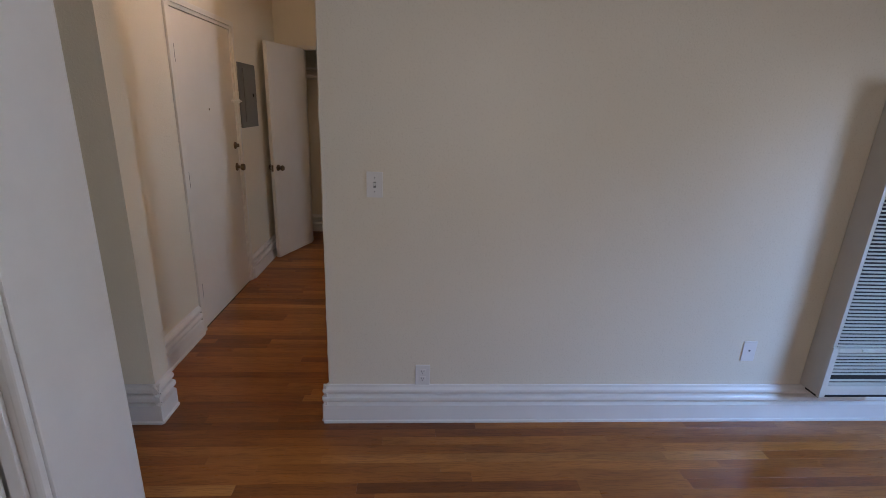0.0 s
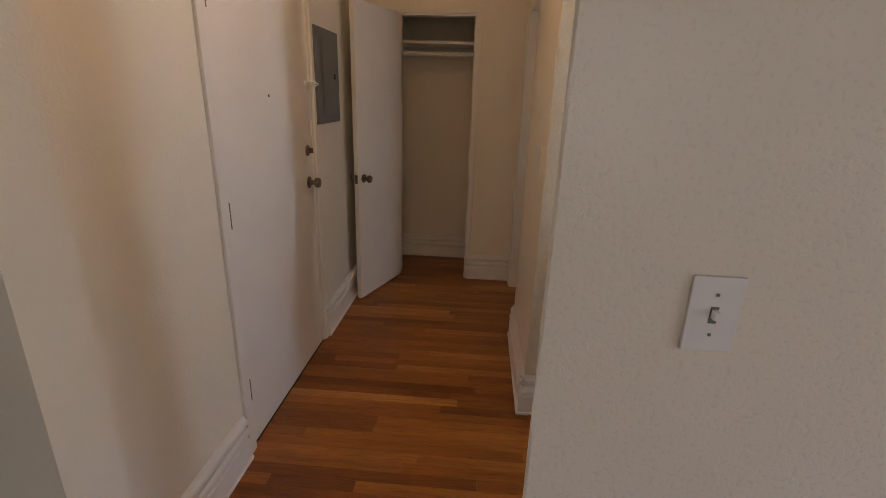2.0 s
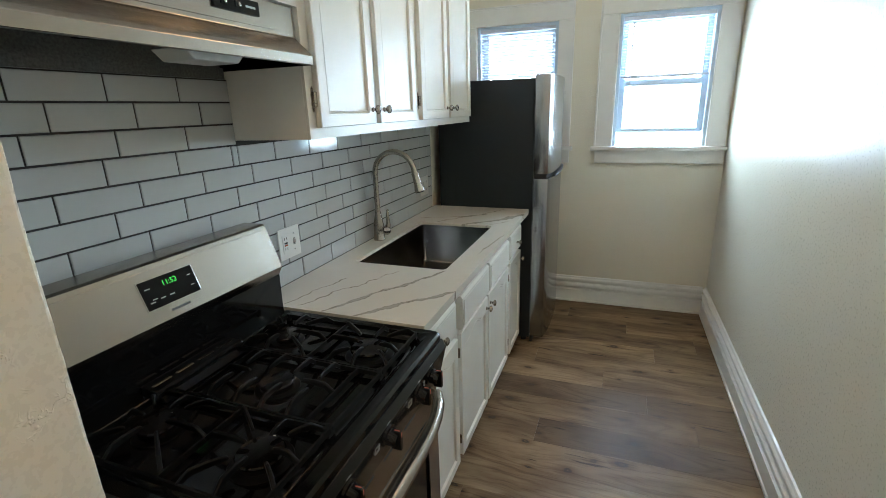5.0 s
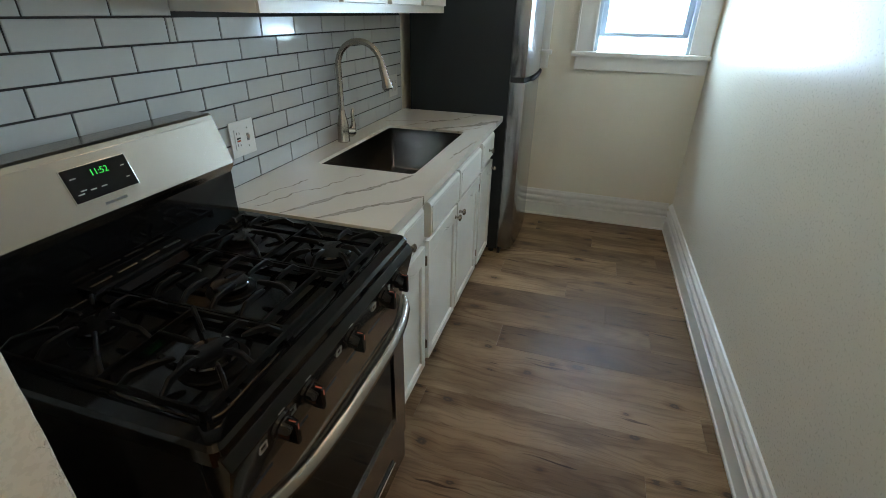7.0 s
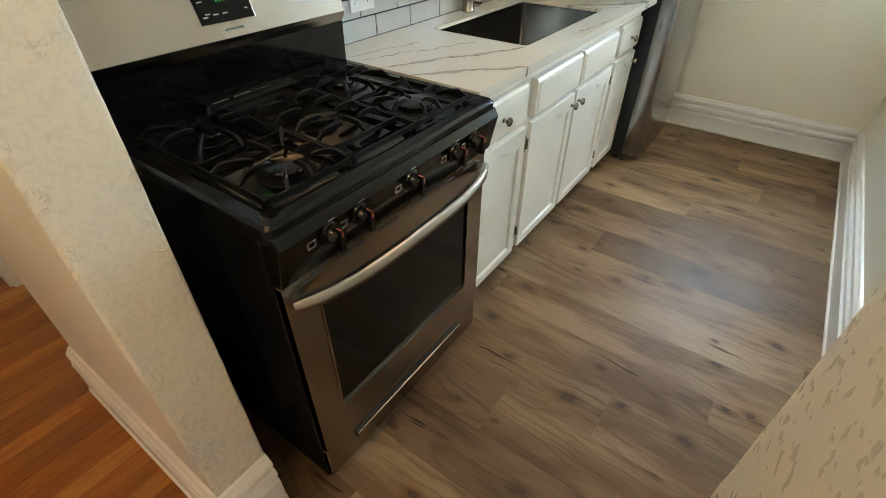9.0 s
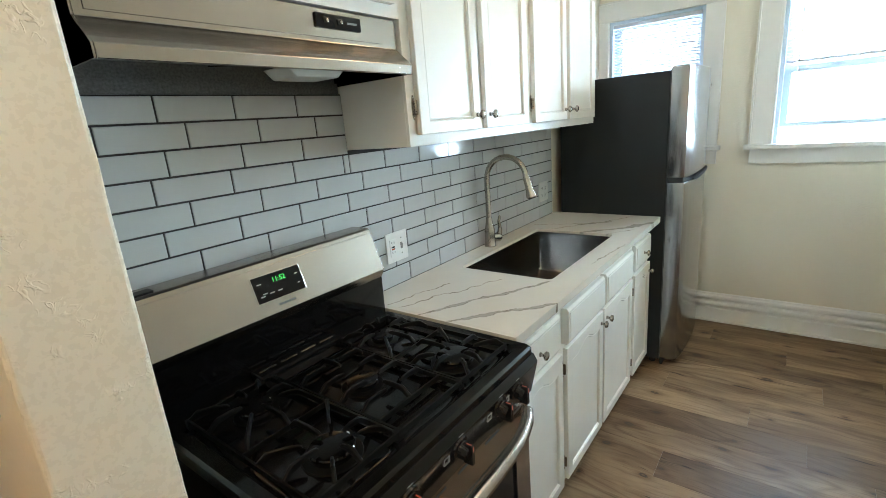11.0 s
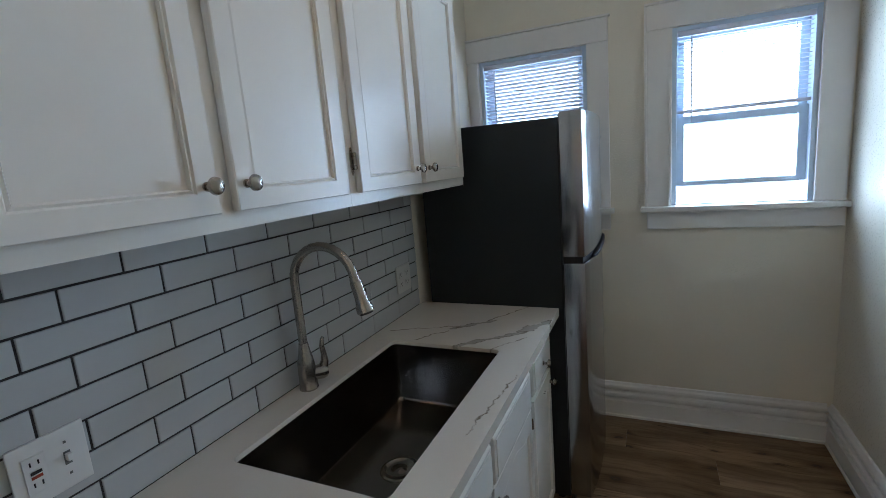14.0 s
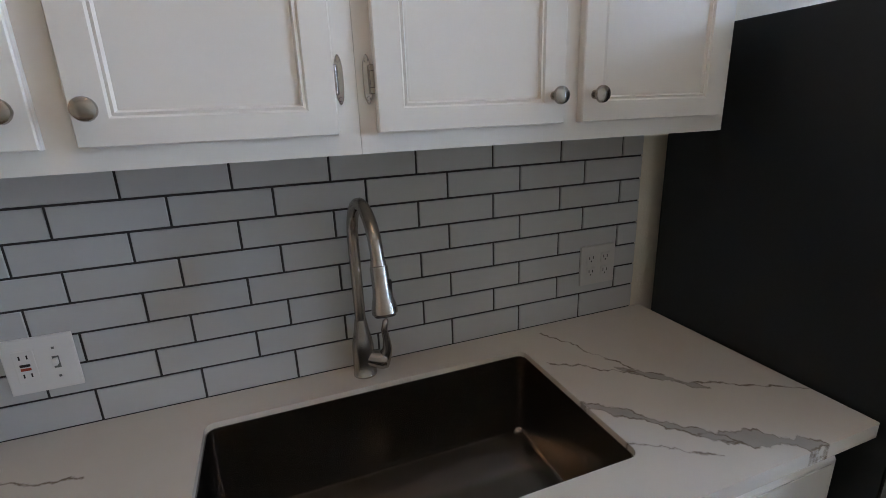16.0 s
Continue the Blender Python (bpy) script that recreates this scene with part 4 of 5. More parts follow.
def bar(bm, p0, p1, w, h0, h1):
    """A tapering iron bar from p0 to p1 (x, y), of width w and from height h0 to h1."""
    a, b = Vector((*p0, 0)), Vector((*p1, 0))
    way = (b - a).normalized()
    sd = Vector((-way.y, way.x, 0)) * w / 2
    vs = [bm.verts.new((q.x, q.y, z)) for z, k in ((h0, 1.0), (h1, 0.6)) for q in (a - sd * k, b - sd * k, b + sd * k, a + sd * k)]
    for f in ((0, 3, 2, 1), (4, 5, 6, 7), (0, 1, 5, 4), (1, 2, 6, 5), (2, 3, 7, 6), (3, 0, 4, 7)):
        bm.faces.new([vs[i] for i in f])


def finger(bm, c, ang_, r0, r1, base, high):
    """One grate finger: it climbs steeply off the frame, then runs level towards the burner and ends in a blunt tip."""
    u = Vector((math.cos(ang_), math.sin(ang_), 0))
    sd, prev, span = Vector((-u.y, u.x, 0)), None, r1 - r0
    climb = min(0.024, span * 0.4)
    rows = ((0.0, base, 0.010), (0.004, base + 0.004, 0.012), (climb * 0.8, high - 0.002, 0.014), (climb, high, 0.013), (climb + (span - climb) * 0.5, high + 0.001, 0.012),
            (span - 0.010, high - 0.001, 0.010), (span - 0.003, high - 0.003, 0.007), (span, high - 0.006, 0.003))
    for d, hi, deep in rows:
        q = Vector((c[0], c[1], 0)) + u * (r1 - d)
        w, lo = 0.0042 - 0.0010 * d / span, hi - deep
        ring = [bm.verts.new((p.x, p.y, z)) for p, z in ((q - sd * w, lo), (q + sd * w, lo), (q + sd * w, hi - 0.002), (q + sd * w * 0.45, hi), (q - sd * w * 0.45, hi), (q - sd * w, hi - 0.002))]
        if prev:
            for k in range(6):
                bm.faces.new((prev[k], prev[(k + 1) % 6], ring[(k + 1) % 6], ring[k]))
        else:
            bm.faces.new(ring[::-1])
        prev = ring
    bm.faces.new(prev)


def grate(x0, x1, y0, y1, centres):
    bm = bmesh.new()
    base, high = 0.926, 0.9455
    for a, b in (((x0, y0), (x1, y0)), ((x0, y1), (x1, y1)), ((x0, y0), (x0, y1)), ((x1, y0), (x1, y1))):
        bar(bm, a, b, 0.0085, base - 0.010, base)
    mid = (y0 + y1) / 2
    if len(centres) > 1:
        bar(bm, (x0, mid), (x1, mid), 0.0085, base - 0.010, base)
        for c in centres:
            ylo, yhi = (y0, mid) if c[1] < mid else (mid, y1)
            for i in range(8):
                a = math.pi * i / 4 + (0.14 if i % 2 else 0.0)
                u = Vector((math.cos(a), math.sin(a)))
                lim = min(((x1 if u.x > 0 else x0) - c[0]) / u.x if abs(u.x) > 1e-6 else 9, ((yhi if u.y > 0 else ylo) - c[1]) / u.y if abs(u.y) > 1e-6 else 9)
                finger(bm, c, a, 0.030 if i % 2 == 0 else 0.052, lim, base, high)
    else:
        # the middle grate: cross bars with pairs of prongs around the long burner
        c = centres[0]
        for f in (0.14, 0.86):
            bar(bm, (x0, y0 + (y1 - y0) * f), (x1, y0 + (y1 - y0) * f), 0.0085, base - 0.010, base)
        for dy_ in (-0.105, -0.035, 0.035, 0.105):
            for sgn in (0, 1):
                finger(bm, (c[0], c[1] + dy_), math.pi * sgn, 0.022, (x1 - x0) / 2, base, high)
        for sgn in (-1, 1):
            finger(bm, (c[0], c[1] + sgn * 0.060), math.pi / 2 * sgn, 0.012, (y1 - y0) * 0.36 - 0.060, base, high)
    for x in (x0, x1):
        for y in (y0 + 0.004, y1 - 0.004):
            add_box(bm, x - 0.0055, x + 0.0055, y - 0.006, y + 0.006, 0.9045, base + 0.001)
    return part("grate", bm, IRON, rg, "cast iron grate")


third = (gx1 - gx0 - 0.085) / 3
for i in range(3):
    a = gx0 + 0.0425 + third * i
    cs = [(bx, by) for bx, by, _ in burners if a - 0.02 < bx < a + third + 0.02]
    grate(a + 0.004, a + third - 0.004, 3.690, 4.120, cs)
# slot vents at the back of the cooktop; raised chrome strips imitate their bright reflections
vent = part("rear_vent", prism([(4.100, 0.906), (4.175, 0.906), (4.175, 0.932), (4.130, 0.930)], "x", cx - 0.13, cx + 0.13, 0.002, 1), SATINB, ct)
for i in range(4):
    part("vent_slot", block(cx - 0.12 + i * 0.063, cx - 0.072 + i * 0.063, 4.146, 4.155, 0.9300, 0.9330, 0.001), CHROME, vent)
# front control panel, sloped
cp = part("control_panel", prism([(3.655, 0.893), (3.630, 0.893), (3.618, 0.872), (3.640, 0.775), (3.672, 0.770), (3.672, 0.893)], "x", gx0, gx1, 0.003), BLACK, rg, "black sloped knob panel")
kn_way = Vector((0, -0.96, -0.22)).normalized()
for i, f in enumerate((0.160, 0.270, 0.495, 0.725, 0.838)):
    x = gx0 + (gx1 - gx0) * f
    at = Vector((x, 3.6234, 0.847))
    kb = part("knob", turned(at, kn_way, [(0, 0.026), (0.005, 0.025), (0.007, 0.0195), (0.024, 0.0175), (0.027, 0.015), (0.0275, 0.001)], 22), BLACK, cp, "black plastic burner knob", True)
    g0 = at + kn_way * 0.016
    part("grip", block(x - 0.0055, x + 0.0055, g0.y - 0.020, g0.y + 0.004, g0.z - 0.026, g0.z + 0.020, 0.0025), BLACK, kb)
    part("pointer", boxes((x - 0.0012, x + 0.0012, g0.y - 0.0165, g0.y - 0.004, g0.z + 0.0198, g0.z + 0.0208), (x - 0.0012, x + 0.0012, g0.y - 0.0207, g0.y - 0.0198, g0.z + 0.006, g0.z + 0.0175)), RED, kb, "orange red pointer line")
    mk = boxes((x - 0.054, x - 0.036, 3.6205, 3.6250, 0.8515, 0.853), (x - 0.054, x - 0.036, 3.6225, 3.6290, 0.8365, 0.838), (x - 0.054, x - 0.0525, 3.6215, 3.6270, 0.838, 0.8515), (x - 0.0375, x - 0.036, 3.6215, 3.6270, 0.838, 0.8515))
    part("dial_mark", mk, DIM, cp, "pale printed burner mark")
    part("dial_mark", boxes((x - 0.004, x + 0.012, 3.6185, 3.6215, 0.8735, 0.8750)), DIM, cp, "pale printed burner mark")
# oven door
dy = 3.652
od = part("oven_door", slab_with_hole([(p[0], p[1]) for p in rounded(gx0 + 0.004, gx1 - 0.004, 0.185, 0.765, 0.004)], rounded(gx0 + 0.085, gx1 - 0.085, 0.307, 0.668, 0.006), 0, 0.040), STEEL, rg, "stainless steel oven door")
od.data.transform(Matrix(((1, 0, 0, 0), (0, 0, 1, dy), (0, 1, 0, 0), (0, 0, 0, 1))))
part("window_glass", block(gx0 + 0.082, gx1 - 0.082, dy + 0.004, dy + 0.012, 0.304, 0.671, 0.002), GLOSSB, od, "dark oven window glass")
part("window_trim", slab_with_hole(rounded(gx0 + 0.080, gx1 - 0.080, 0.302, 0.673, 0.008), rounded(gx0 + 0.0845, gx1 - 0.0845, 0.3065, 0.6685, 0.006), 0, 0.004), CHROME, od).data.transform(Matrix(((1, 0, 0, 0), (0, 0, 1, dy - 0.003), (0, 1, 0, 0), (0, 0, 0, 1))))
for i in range(6):
    x = gx0 + 0.045 + i * 0.113
    part("vent_slot", block(x, x + 0.066, dy - 0.0010, dy + 0.004, 0.7445, 0.7515, 0.0008), DARK, od)
hp = []
for i in range(15):
    u = -1 + 2 * i / 14
    hp.append((cx + u * 0.345, dy - 0.058 + 0.042 * u ** 4 + 0.008 * u * u, 0.722))
hb = part("handle", tube(bmesh.new(), hp, [0.014 if i in (0, 14) else 0.0175 for i in range(15)], 14), STEEL, od, "bowed stainless steel bar handle", True)
for s in (-1, 1):
    part("handle_mount", tube(bmesh.new(), ((cx + s * 0.330, dy - 0.018, 0.722), (cx + s * 0.330, dy + 0.002, 0.722)), 0.012, 12), STEEL, hb, "", True)
# drawer
dw = part("drawer", block(gx0 + 0.004, gx1 - 0.004, dy + 0.004, dy + 0.035, 0.055, 0.176, 0.004), STEEL, rg, "stainless steel storage drawer")
part("pull_recess", block(cx - 0.255, cx + 0.255, dy - 0.007, dy + 0.0045, 0.118, 0.143, 0.004), STEEL, dw, "long finger pull")
part("pull_shadow", boxes((cx - 0.252, cx + 0.252, dy + 0.0005, dy + 0.0045, 0.1435, 0.1525)), DARK, dw)
# backguard
bg = part("backguard", prism([(4.285, 0.893), (4.175, 0.893), (4.178, 1.040), (4.166, 1.052), (4.162, 1.060), (4.205, 1.180), (4.215, 1.190), (4.285, 1.190)], "x", gx0 - 0.002, gx1 + 0.004, 0.003), BLACK, rg, "upright rear guard")
fw = Vector((0, 0.043, 0.120)).normalized()
fn = Vector((0, -fw.z, fw.y))


def on_guard(x0, x1, s0, s1, h, mat, name, parent, label="", edge=0.0012):
    """A plate on the sloping face of the backguard, s along the slope from its lower edge."""
    bm = block(x0, x1, 0, h, s0, s1, edge)
    ob = part(name, bm, mat, parent, label)
    m = Matrix.Identity(4)
    for r in range(3):
        m[r][0], m[r][1], m[r][2] = (1, 0, 0)[r], fn[r], fw[r]
    m.translation = Vector((0, 4.162, 1.060))
    ob.data.transform(m)
    return ob


on_guard(gx0 - 0.001, gx1 + 0.003, 0.000, 0.126, 0.004, STEEL, "steel_face", bg, "brushed steel face")
part("lower_band", prism([(4.1605, 1.0605), (4.1640, 1.0505), (4.1755, 1.0330), (4.1800, 1.0330), (4.1700, 1.0520), (4.1670, 1.0605)], "x", gx0 - 0.001, gx1 + 0.003), STEEL, bg, "curved steel lower edge")
part("top_cap", prism([(4.2015, 1.1790), (4.2060, 1.1900), (4.2140, 1.1945), (4.2830, 1.1945), (4.2830, 1.1905), (4.2150, 1.1905), (4.2065, 1.1800)], "x", gx0 - 0.001, gx1 + 0.003), STEEL, bg, "rounded steel top edge")
on_guard(0.5457, 0.6943, 0.0338, 0.1062, 0.0052, CHROME, "bezel", bg, "thin bright rim round the display")
dp = on_guard(0.548, 0.692, 0.036, 0.104, 0.0065, GLOSSB, "display", bg, "black glass clock display with green digits")


def digits(text, x, s, size, mat, name, parent):
    c = bpy.data.curves.new("text", "FONT")
    c.body, c.size, c.extrude = text, size, 0.0002
    tmp = new("text", c)
    me = bpy.data.meshes.new_from_object(tmp.evaluated_get(bpy.context.evaluated_depsgraph_get()))
    bpy.data.objects.remove(tmp)
    m = Matrix.Identity(4)
    for r in range(3):
        m[r][0], m[r][1], m[r][2] = (1, 0, 0)[r], fw[r], fn[r]
    m.translation = Vector((x, 4.162, 1.060)) + fw * s + fn * 0.0070
    me.transform(m)
    me.materials.clear()
    me.materials.append(mat)
    ob = new(name, me)
    ob.parent = parent
    return ob


digits("11:52", 0.602, 0.080, 0.0185, GREEN, "digits", dp)
for x, s in ((0.558, 0.083), (0.558, 0.050), (0.586, 0.053), (0.610, 0.053), (0.566, 0.056)):
    on_guard(x, x + 0.013, s, s + 0.0025, 0.0072, MARK, "print", dp, "", 0.0002)
for s in (0.056, 0.082):
    on_guard(0.672, 0.680, s, s + 0.002, 0.0072, MARK, "print", dp, "", 0.0002)
on_guard(0.600, 0.652, 0.016, 0.0215, 0.0044, GREY, "maker_mark", bg, "small grey maker mark", 0.0003)
part("top_vent", boxes((gx0 + 0.03, gx0 + 0.08, 4.225, 4.255, 1.1950, 1.197)), DARK, bg)

# ---- range hood ----
hx0, hx1 = 0.262, 1.020
hood = thing("range_hood", ((hx0 + hx1) / 2, 4.15, 1.64), "stainless steel under-cabinet range hood with two switches", "range hood")
bm = bmesh.new()
# shell with an open underside: outer skin and inner cavity
out = [(KN - 0.003, 1.640), (3.990, 1.640), (3.990, 1.664), (4.000, 1.674), (4.030, 1.700), (4.042, 1.712), (4.042, 1.786), (KN - 0.003, 1.786)]
inn = [(KN - 0.020, 1.640), (4.004, 1.640), (4.010, 1.664), (4.035, 1.695), (4.06, 1.71), (KN - 0.020, 1.71)]
shell = part("shell", prism([out[1], out[2], out[3], out[4], out[5], out[6], (4.050, 1.786), (4.050, 1.712), (4.012, 1.668), (4.000, 1.640)], "x", hx0 + 0.004, hx1 - 0.004, 0.0012, 1), STEEL, hood)
for x in (hx0, hx1 - 0.004):
    part("end_panel", prism(out, "x", x, x + 0.004, 0.0008, 1), STEEL, hood)
part("top_plate", boxes((hx0 + 0.004, hx1 - 0.004, 4.050, KN - 0.003, 1.780, 1.786)), STEEL, hood)
part("back_plate", boxes((hx0 + 0.004, hx1 - 0.004, KN - 0.006, KN - 0.003, 1.640, 1.780)), FILTER, hood)
part("rear_flange", boxes((hx0 + 0.004, hx1 - 0.004, 4.300, KN - 0.0065, 1.6185, 1.650)), FILTER, hood)
part("underside", prism([(4.006, 1.652), (KN - 0.006, 1.690), (KN - 0.006, 1.694), (4.006, 1.656)], "x", hx0 + 0.004, hx1 - 0.004), FILTER, hood, "greasy dark mesh underside")
part("filter", prism([(4.05, 1.6555), (KN - 0.05, 1.681), (KN - 0.05, 1.688), (4.05, 1.6625)], "x", hx0 + 0.05, 0.60, 0.002, 1), FILTER, hood, "aluminium grease filter")
part("filter_rail", prism([(4.01, 1.650), (KN - 0.01, 1.684), (KN - 0.01, 1.688), (4.01, 1.654)], "x", 0.612, 0.622), STEEL, hood)
part("lamp_cover", prism([(0.63, 1.650), (0.655, 1.628), (0.775, 1.628), (0.80, 1.650)], "y", 4.02, 4.11, 0.002, 1), LENSW, hood, "frosted lamp cover")
part("front_band", boxes((hx0 + 0.02, hx1 - 0.055, 4.0395, 4.0418, 1.722, 1.784)), STEEL, hood)
sw = part("switch_plate", block(0.742, 0.884, 4.034, 4.0400, 1.742, 1.774, 0.0015), GLOSSB, hood, "black switch plate with two rockers")
for x in (0.772, 0.815):
    part("rocker", block(x - 0.009, x + 0.009, 4.0318, 4.0345, 1.752, 1.765, 0.0012), BLACK, sw)
    part("rocker_cap", turned((x + 0.002, 4.0319, 1.758), (0, -1, 0), [(0, 0.0045), (0.002, 0.004), (0.003, 0.001)], 12), CHROME, sw, "", True)
part("print", boxes((0.838, 0.870, 4.0332, 4.0338, 1.7555, 1.7605)), GREY, sw)
part("side_louvre", prism([(0.262, 1.655), (0.275, 1.70), (0.300, 1.705), (0.315, 1.655)], "y", 4.044, 4.05), PLASTIC, hood)

# ---- fridge ----
rx0, rx1 = 2.684, 3.345
fr = thing("refrigerator", ((rx0 + rx1) / 2, 3.95, 0), "two-door top-freezer refrigerator, steel doors and charcoal sides", "refrigerator")
part("body", block(rx0, rx1, 3.672, 4.270, 0.045, 1.672, 0.004), CHARCOAL, fr, "charcoal textured side body")
for nm, z0, z1 in (("freezer_door", 1.128, 1.690), ("fridge_door", 0.060, 1.100)):
    n, pts = 10, []
    for i in range(n + 1):
        u = -1 + 2 * i / n
        pts.append(((rx0 + rx1) / 2 + u * (rx1 - rx0) / 2, 3.562 + 0.022 * abs(u) ** 2.6))
    pts += [(rx1, 3.668), (rx0, 3.668)]
    d = part(nm, prism(pts, "z", z0, z1, 0.003), STEELV, fr, "curved stainless steel door", True)
    part("gasket", boxes((rx0 + 0.012, rx1 - 0.012, 3.668, 3.6725, z0 + 0.01, z1 - 0.01)), DARK, d)
gp = []
for i in range(13):
    u = -1 + 2 * i / 12
    xq = (rx0 + rx1) / 2 + 0.06 + u * 0.25
    gp.append((xq, 3.560 + 0.022 * abs((xq - (rx0 + rx1) / 2) / ((rx1 - rx0) / 2)) ** 2.6, 1.108 + 0.006 * u))
part("handle", tube(bmesh.new(), gp, [0.006] + [0.0115] * 11 + [0.006], 10), SATINB, fr, "dark scooped grip between the doors", True)
part("grip_gap", boxes((rx0 + 0.004, rx1 - 0.004, 3.592, 3.668, 1.1005, 1.1275)), DARK, fr)
part("hinge_cap", block(rx1 - 0.075, rx1 - 0.01, 3.60, 3.72, 1.6905, 1.708, 0.004), BLACK, fr)
part("toe_grille", boxes((rx0 + 0.01, rx1 - 0.01, 3.655, 3.671, 0.012, 0.058)), DARK, fr)
part("maker_badge", turned((rx1 - 0.06, 3.5705, 1.60), (0, -1, 0), [(0, 0.009), (0.0015, 0.0085), (0.002, 0.001)], 16), GREY, fr)
for x in (rx0 + 0.06, rx1 - 0.06):
    part("foot", turned((x, 3.72, 0.0005), (0, 0, 1), [(0, 0.018), (0.045, 0.018)], 12), DARK, fr)


# ---- plates on walls ----
def wall_plate(name, at, out, w, h, items, label, category, mat=None):
    """A cover plate at a point of a wall. out: way into the room (axis aligned). items: (kind, dx, dz)."""
    t = thing(name, at, label, category)
    side = Vector((0, 0, 1)).cross(Vector(out))
    m = Matrix(((side.x, out[0], 0, at[0]), (side.y, out[1], 0, at[1]), (0, 0, 1, at[2]), (0, 0, 0, 1)))

    def put(nm, bm, material_, parent, lab=""):
        ob = part(nm, bm, material_, parent, lab)
        ob.data.transform(m)
        return ob
    pl = put("cover_plate", bevel(add_box(bmesh.new(), -w / 2, w / 2, 0.0005, 0.006, -h / 2, h / 2), 0.0022), mat or PLASTIC, t)
    for kind, dx, dz in items:
        if kind == "toggle":
            put("slot", boxes((dx - 0.0055, dx + 0.0055, 0.006, 0.0066, dz - 0.0125, dz + 0.0125)), GREY, pl)
            put("toggle", bevel(add_box(bmesh.new(), dx - 0.004, dx + 0.004, 0.006, 0.017, dz - 0.004, dz + 0.009), 0.0015), mat or PLASTIC, pl)
            for s in (-0.030, 0.030):
                put("screw", boxes((dx - 0.0022, dx + 0.0022, 0.006, 0.0069, dz + s - 0.0022, dz + s + 0.0022)), GREY, pl)
        elif kind == "socket":
            s_ = put("socket", bevel(add_box(bmesh.new(), dx - 0.015, dx + 0.015, 0.006, 0.0078, dz - 0.0135, dz + 0.0135), 0.0008), mat or PLASTIC, pl)
            for sx in (-0.006, 0.006):
                put("slot", boxes((dx + sx - 0.0012, dx + sx + 0.0012, 0.0078, 0.0082, dz - 0.001, dz + 0.007)), DARK, s_)
            put("slot", boxes((dx - 0.002, dx + 0.002, 0.0078, 0.0082, dz - 0.009, dz - 0.005)), DARK, s_)
        elif kind == "gfci":
            s_ = put("socket", bevel(add_box(bmesh.new(), dx - 0.0165, dx + 0.0165, 0.006, 0.0082, dz - 0.033, dz + 0.033), 0.0008), mat or PLASTIC, pl)
            for z in (-0.022, 0.016):
                for sx in (-0.006, 0.006):
                    put("slot", boxes((dx + sx - 0.0012, dx + sx + 0.0012, 0.0082, 0.0086, dz + z, dz + z + 0.008)), DARK, s_)
            put("test_button", boxes((dx - 0.008, dx + 0.008, 0.0082, 0.0096, dz + 0.001, dz + 0.006)), DARK, s_)
            put("reset_button", boxes((dx - 0.008, dx + 0.008, 0.0082, 0.0096, dz - 0.007, dz - 0.002)), RED, s_)
        elif kind == "dot":
            put("jack", boxes((dx - 0.004, dx + 0.004, 0.006, 0.0085, dz - 0.004, dz + 0.004)), GREY, pl)
    return t


wall_plate("light_switch", (0.088, LIV, 1.203), (0, -1, 0), 0.070, 0.112, [("toggle", 0, 0)], "white toggle light switch on the living room wall", "light switch")
wall_plate("wall_outlet", (0.321, LIV, 0.262), (0, -1, 0), 0.072, 0.112, [("socket", 0, 0.020), ("socket", 0, -0.020)], "white duplex wall outlet above the baseboard", "outlet")
wall_plate("cable_jack_plate", (1.985, LIV, 0.405), (0, -1, 0), 0.070, 0.112, [("dot", 0, 0.005)], "painted-over cable plate near the heater", "wall plate")
wall_plate("light_switch", (0.030, 4.01, 1.215), (-1, 0, 0), 0.115, 0.112, [("toggle", -0.024, 0), ("toggle", 0.024, 0)], "white double light switch on the hall wall", "light switch")
wall_plate("wall_outlet", (1.212, 4.309, 1.066), (0, -1, 0), 0.116, 0.114, [("gfci", -0.024, 0), ("toggle", 0.024, 0)], "white outlet and switch plate on the tiles", "outlet")
wall_plate("wall_outlet", (2.507, 4.309, 1.070), (0, -1, 0), 0.116, 0.114, [("socket", -0.024, 0.02), ("socket", -0.024, -0.02), ("socket", 0.024, 0.02), ("socket", 0.024, -0.02)],
           "white four-socket outlet on the tiles beside the fridge", "outlet", ALMOND)

# ---- wall heater ----
ht = thing("wall_heater", (2.52, LIV, 0.22), "cream enamelled wall furnace with a louvred front", "heater")
hy = LIV - 0.135
part("casing", block(2.312, 2.742, hy + 0.012, LIV - 0.001, 0.218, 1.72, 0.004), HEATER, ht)
part("front_frame", boxes((2.300, 2.318, hy + 0.004, hy + 0.0115, 0.500, 1.73), (2.734, 2.752, hy + 0.004, hy + 0.0115, 0.500, 1.73), (2.318, 2.734, hy, hy + 0.0115, 1.69, 1.73)), HEATER, ht)
lower = part("lower_panel", boxes((2.296, 2.326, hy - 0.004, hy + 0.0115, 0.222, 0.498), (2.726, 2.756, hy - 0.004, hy + 0.0115, 0.222, 0.498), (2.326, 2.726, hy - 0.004, hy + 0.0115, 0.240, 0.290),
                                  (2.326, 2.726, hy - 0.006, hy + 0.0115, 0.476, 0.498)), HEATER, ht)
rows = [0.296 + 0.018 * i for i in range(10) if i != 2] + [0.506 + 0.018 * i for i in range(65)]
for zz in rows:
    part("louvre", prism([(hy + 0.0105, zz + 0.001), (hy, zz), (hy, zz + 0.006), (hy + 0.0105, zz + 0.0065)], "x", 2.3185 if zz > 0.5 else 2.3265, 2.7335 if zz > 0.5 else 2.7255), HEATER, ht)
# near-black sheet and strip: shade between and below the louvres put in as colour
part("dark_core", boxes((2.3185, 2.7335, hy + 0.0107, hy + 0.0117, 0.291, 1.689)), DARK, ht)
